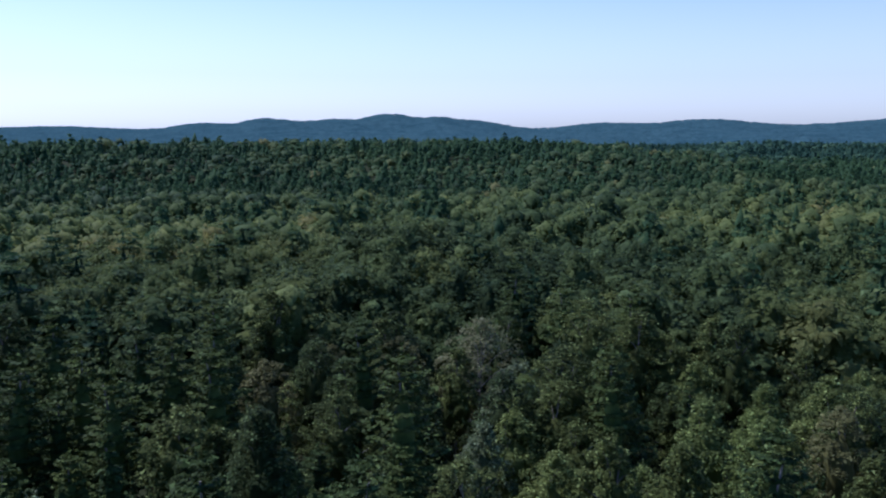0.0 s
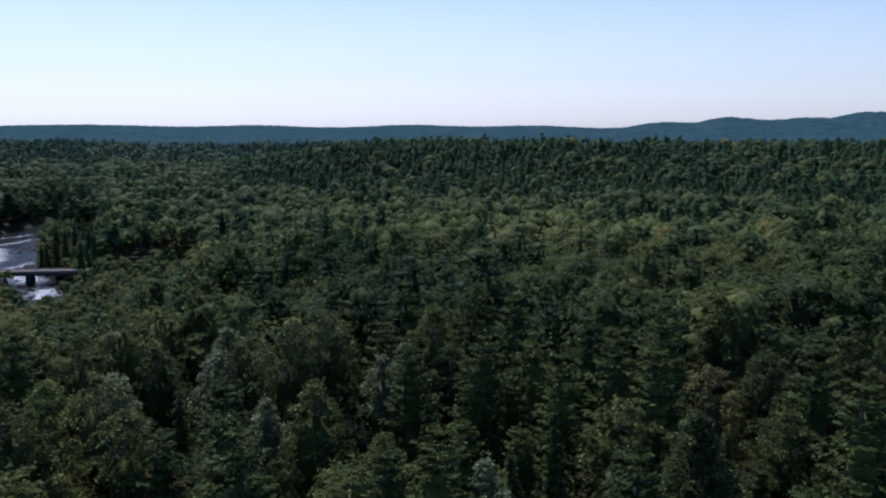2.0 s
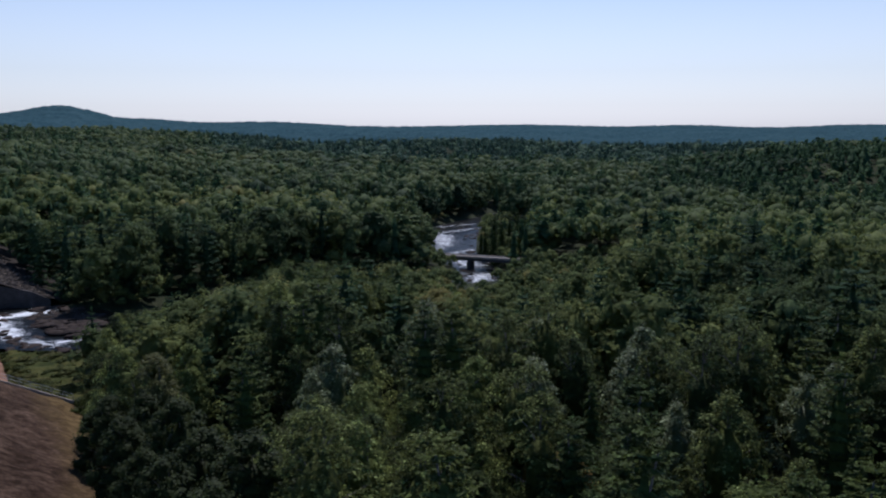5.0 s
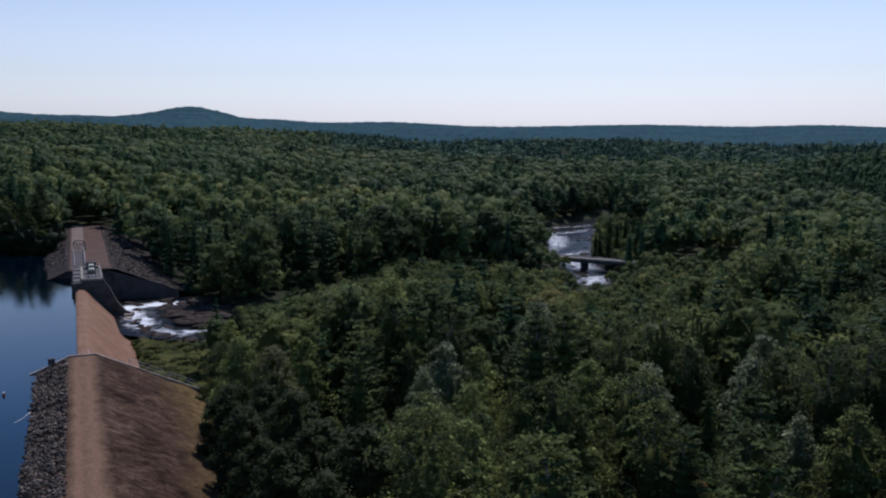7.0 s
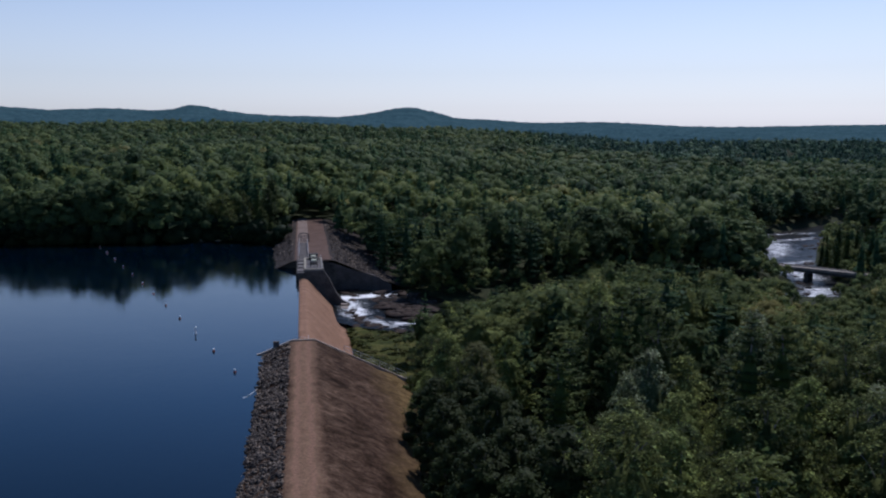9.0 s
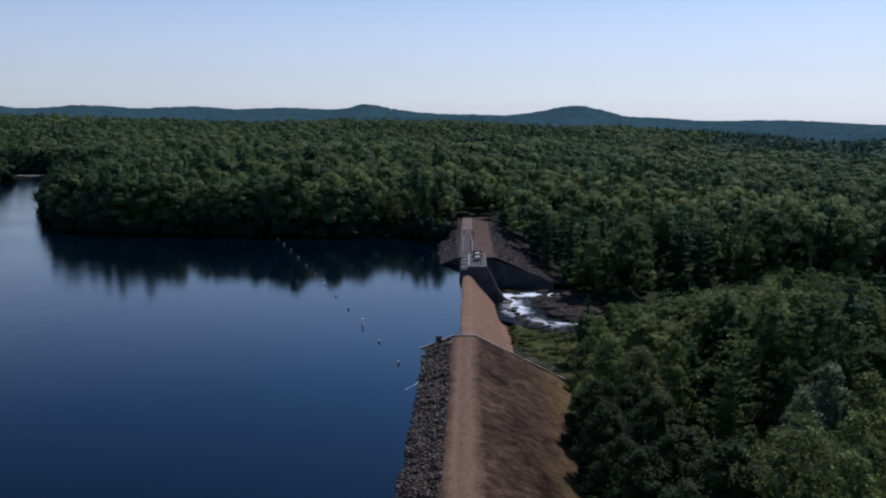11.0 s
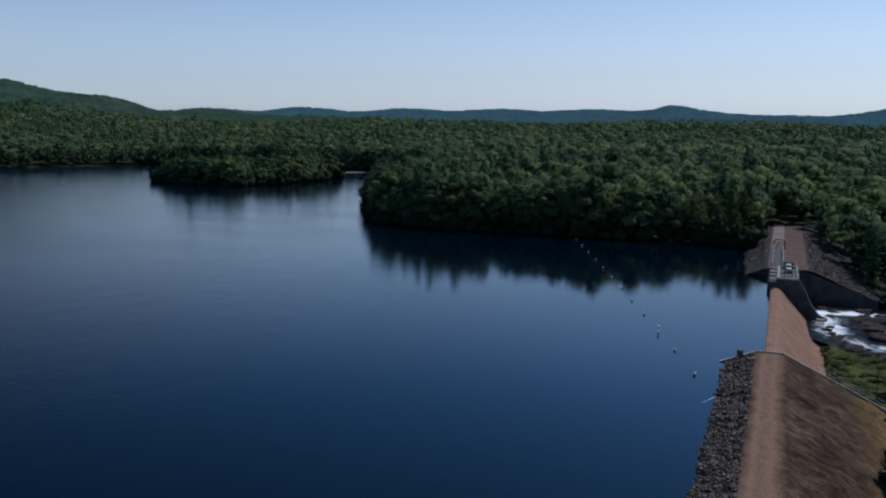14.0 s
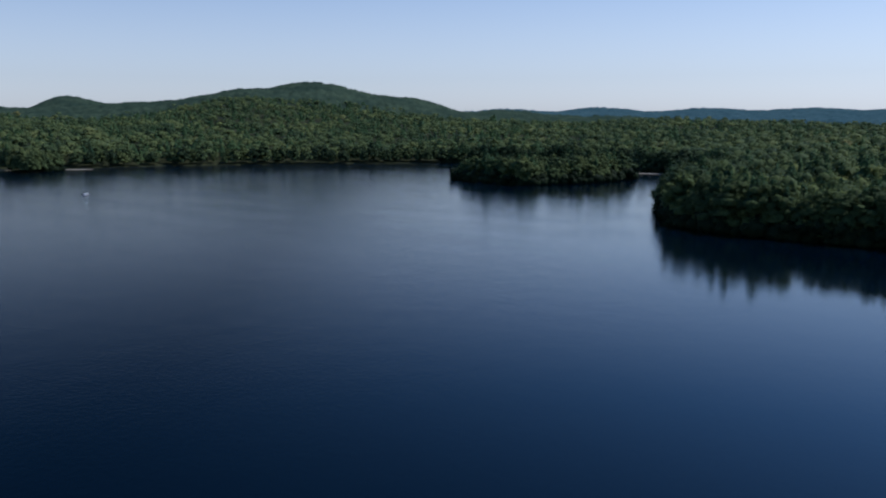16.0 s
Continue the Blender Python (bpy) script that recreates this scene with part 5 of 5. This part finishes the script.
for k in range(44):
    py = q.uniform(84, 148)
    px = 18.6 + q.uniform(-1.0, 3.0)
    ob = new("shrub", SHRUBS[k % 4])
    s = q.uniform(0.6, 1.5)
    ob.matrix_basis = pose(px, py, float(max(bank_height(np.array(px), np.array(py)), -6.9)) - 0.15, 0, 0, q.uniform(0, 360)) @ Matrix.Scale(s, 4)
    tagged(ob, "green shrub at the embankment's foot", "shrub", "shrubs along the embankment")

# boulders in and beside the rapids
BOULDERS = []
for s in range(5):
    v, f = ICO2
    bump_ = 1 + 0.5 * np.array([noise.noise(Vector(p) * 1.3 + Vector((s * 7, 0, 0))) for p in v])[:, None]
    BOULDERS.append(mesh_from("boulder", v * bump_ * np.array([1.6, 1.0, 0.36]), f, M_ledge))
P = np.array(RIVER)
for k in range(370):
    s = q.uniform(0.6, 3.6) if k < 230 else q.uniform(6.7, 10.2)
    a = int(s)
    c = P[a] + (P[a + 1] - P[a]) * (s - a)
    d = P[a + 1, :2] - P[a, :2]
    nrm = np.array([-d[1], d[0]]) / np.hypot(*d)
    side = q.uniform(-1, 1)
    side = np.sign(side) * abs(side) ** 0.5
    pos = c[:2] + nrm * side * (c[3] + 1.5)
    if pos[0] < 10.5 or (pos[1] > 230 or pos[0] > 31) and s < 4:
        continue
    ob = new("boulder", BOULDERS[k % 5])
    ob.matrix_basis = pose(pos[0], pos[1], c[2] - 0.15, q.uniform(-12, 12), q.uniform(-12, 12), q.uniform(0, 360)) @ Matrix.Scale(q.uniform(0.3, 1.5), 4)
    tagged(ob, "dark brown weathered boulder in the rapids", "boulder", "boulders in the river")

for k in range(90):     # a low ledge of rock that splits the outflow
    px, py = q.normal(25.5, 3.2), q.normal(208, 7.5)
    if px < 17 or py > 221 or py < 194:
        continue
    ob = new("boulder", BOULDERS[k % 5])
    ob.matrix_basis = pose(px, py, -6.75 - 0.04 * (px - 18), q.uniform(-8, 8), q.uniform(-8, 8), q.uniform(-25, 25)) @ Matrix.Scale(q.uniform(0.5, 1.7), 4)
    tagged(ob, "flat dark brown ledge rock in the rapids", "boulder", "boulders in the river")

for k in range(34):     # rocks along the water's edge of the weedy flat
    px = q.uniform(9.8, 29)
    py = 197.5 - (px - 9) * 1.0 + q.uniform(-1.2, 2.2)
    ob = new("boulder", BOULDERS[k % 5])
    ob.matrix_basis = pose(px, py, -7.5, q.uniform(-12, 12), q.uniform(-12, 12), q.uniform(0, 360)) @ Matrix.Scale(q.uniform(0.4, 1.2), 4)
    tagged(ob, "brown weathered rock beside the weedy flat", "boulder", "boulders in the river")

# road bridge over the river
span = empty("road_bridge", "low road bridge with a pale deck on a dark pier", "bridge", place=(165, 251, -8))
span.rotation_euler = (0, 0, math.atan2(-27, 21.5))
deck = part("deck", box(-22, -2.3, -0.45, 22, 2.3, 0, 0.06), M_deck, span, "pale weathered bridge deck")
for yy in (-1.8, 0, 1.8):
    part("girder", box(-22, yy - 0.18, -1.3, 22, yy + 0.18, -0.45, 0.02), M_rust, span)
for yy in (-2.25, 2.25):
    part("kerb", box(-22, yy - 0.15, 0, 22, yy + 0.15, 0.35, 0.03), M_deck, deck)
part("pier", box(-3.4, -2.4, -6.5, -1.9, 2.4, -1.3, 0.1), M_conc_dark, span)
for xx in (-21.5, 21.5):
    part("abutment", box(xx - 1.2, -2.8, -7, xx + 1.2, 2.8, -0.46, 0.1), M_conc, span)


# line of buoys across the lake
def buoy(place, tall):
    th = empty("buoy", "tall white marker buoy floating on the lake" if tall else "orange float with a white cap on the boom line", "buoy", "boom line buoys", place)
    bm = bmesh.new()
    bmesh.ops.create_uvsphere(bm, u_segments=12, v_segments=8, radius=0.25, matrix=Matrix.Diagonal((1, 1, 0.9, 1)))
    ball = part("float", bm, M_white if tall else M_orange, th)
    if tall:
        mast = part("mast", tube([(0, 0, 0.2), (0, 0, 0.95)], 0.13, 8), M_white, th)
        part("topmark", box(-0.2, -0.2, 0.95, 0.2, 0.2, 1.2, 0.05), M_white, mast)
    else:
        part("cap", tube([(0, 0, 0.25), (0, 0, 0.42)], 0.15, 8), M_white, ball)
    return th


for k in range(12):
    u = k / 11
    yy = 132.7 + 13.4 * k + 0.02 * k * k
    buoy((-11.1 - 0.335 * (yy - 132.7) - 0.00006 * (yy - 132.7) ** 2 * 2, yy, 0.08), k == 2)
rope = part("floating_line", tube([(-6.9, 124.6, 0.05), (-7.5, 122.4, 0.06), (-8.2, 120.6, 0.05), (-9.0, 119.4, 0.05)], 0.035, 5), M_white)
tagged(rope, "white floating line drifting off the riprap", "rope")

boat = empty("boat", "small white motorboat lying on the lake", "boat", place=(-469, 230, 0))
bm = bmesh.new()
hull = [[(-2.6, 0.9), (-2.6, -0.9)], [(0, 1.05), (0, -1.05)], [(2, 0.7), (2, -0.7)], [(3.1, 0.05), (3.1, -0.05)]]
rows = []
for (a, b) in hull:
    rows.append([bm.verts.new((a[0], a[1], 0.75)), bm.verts.new((a[0], a[1] * 0.6, -0.15)), bm.verts.new((b[0], b[1] * 0.6, -0.15)), bm.verts.new((b[0], b[1], 0.75))])
for a, b in zip(rows, rows[1:]):
    for k in range(3):
        bm.faces.new((a[k], a[k + 1], b[k + 1], b[k]))
bm.faces.new(rows[0])
bmesh.ops.recalc_face_normals(bm, faces=bm.faces[:])
hull_ob = part("hull", bm, M_white, boat)
part("seat", box(-1.6, -0.8, 0.3, -0.9, 0.8, 0.5, 0.03), M_deck, hull_ob)
part("outboard", box(-3.0, -0.2, 0.1, -2.6, 0.2, 1.1, 0.05), M_rust, boat)
boat.rotation_euler = (0, 0, 2.2)


def sandbar(name, label, cx, cy, lx, ly, turn):
    v, f = ICO2
    ob = new(name, mesh_from(name, v * np.array([lx, ly, 0.5]), f, M_sand, smooth=True))
    ob.matrix_basis = pose(cx, cy, 0.0, 0, 0, turn)
    return tagged(ob, label, "sandbar", kind="structure")


sandbar("sandbar", "pale sand spit at the islet", -757, 362, 17, 4, 65)
sandbar("sandbar", "pale sand spit off the far islet", -795, 312, 18, 4, 20)
sandbar("sandbar", "reedy sand spit behind the wooded island", -333, 640, 22, 5, 10)
sandbar("sandbar", "small pale beach below the wooded point", -34, 294, 11, 2.2, 3)
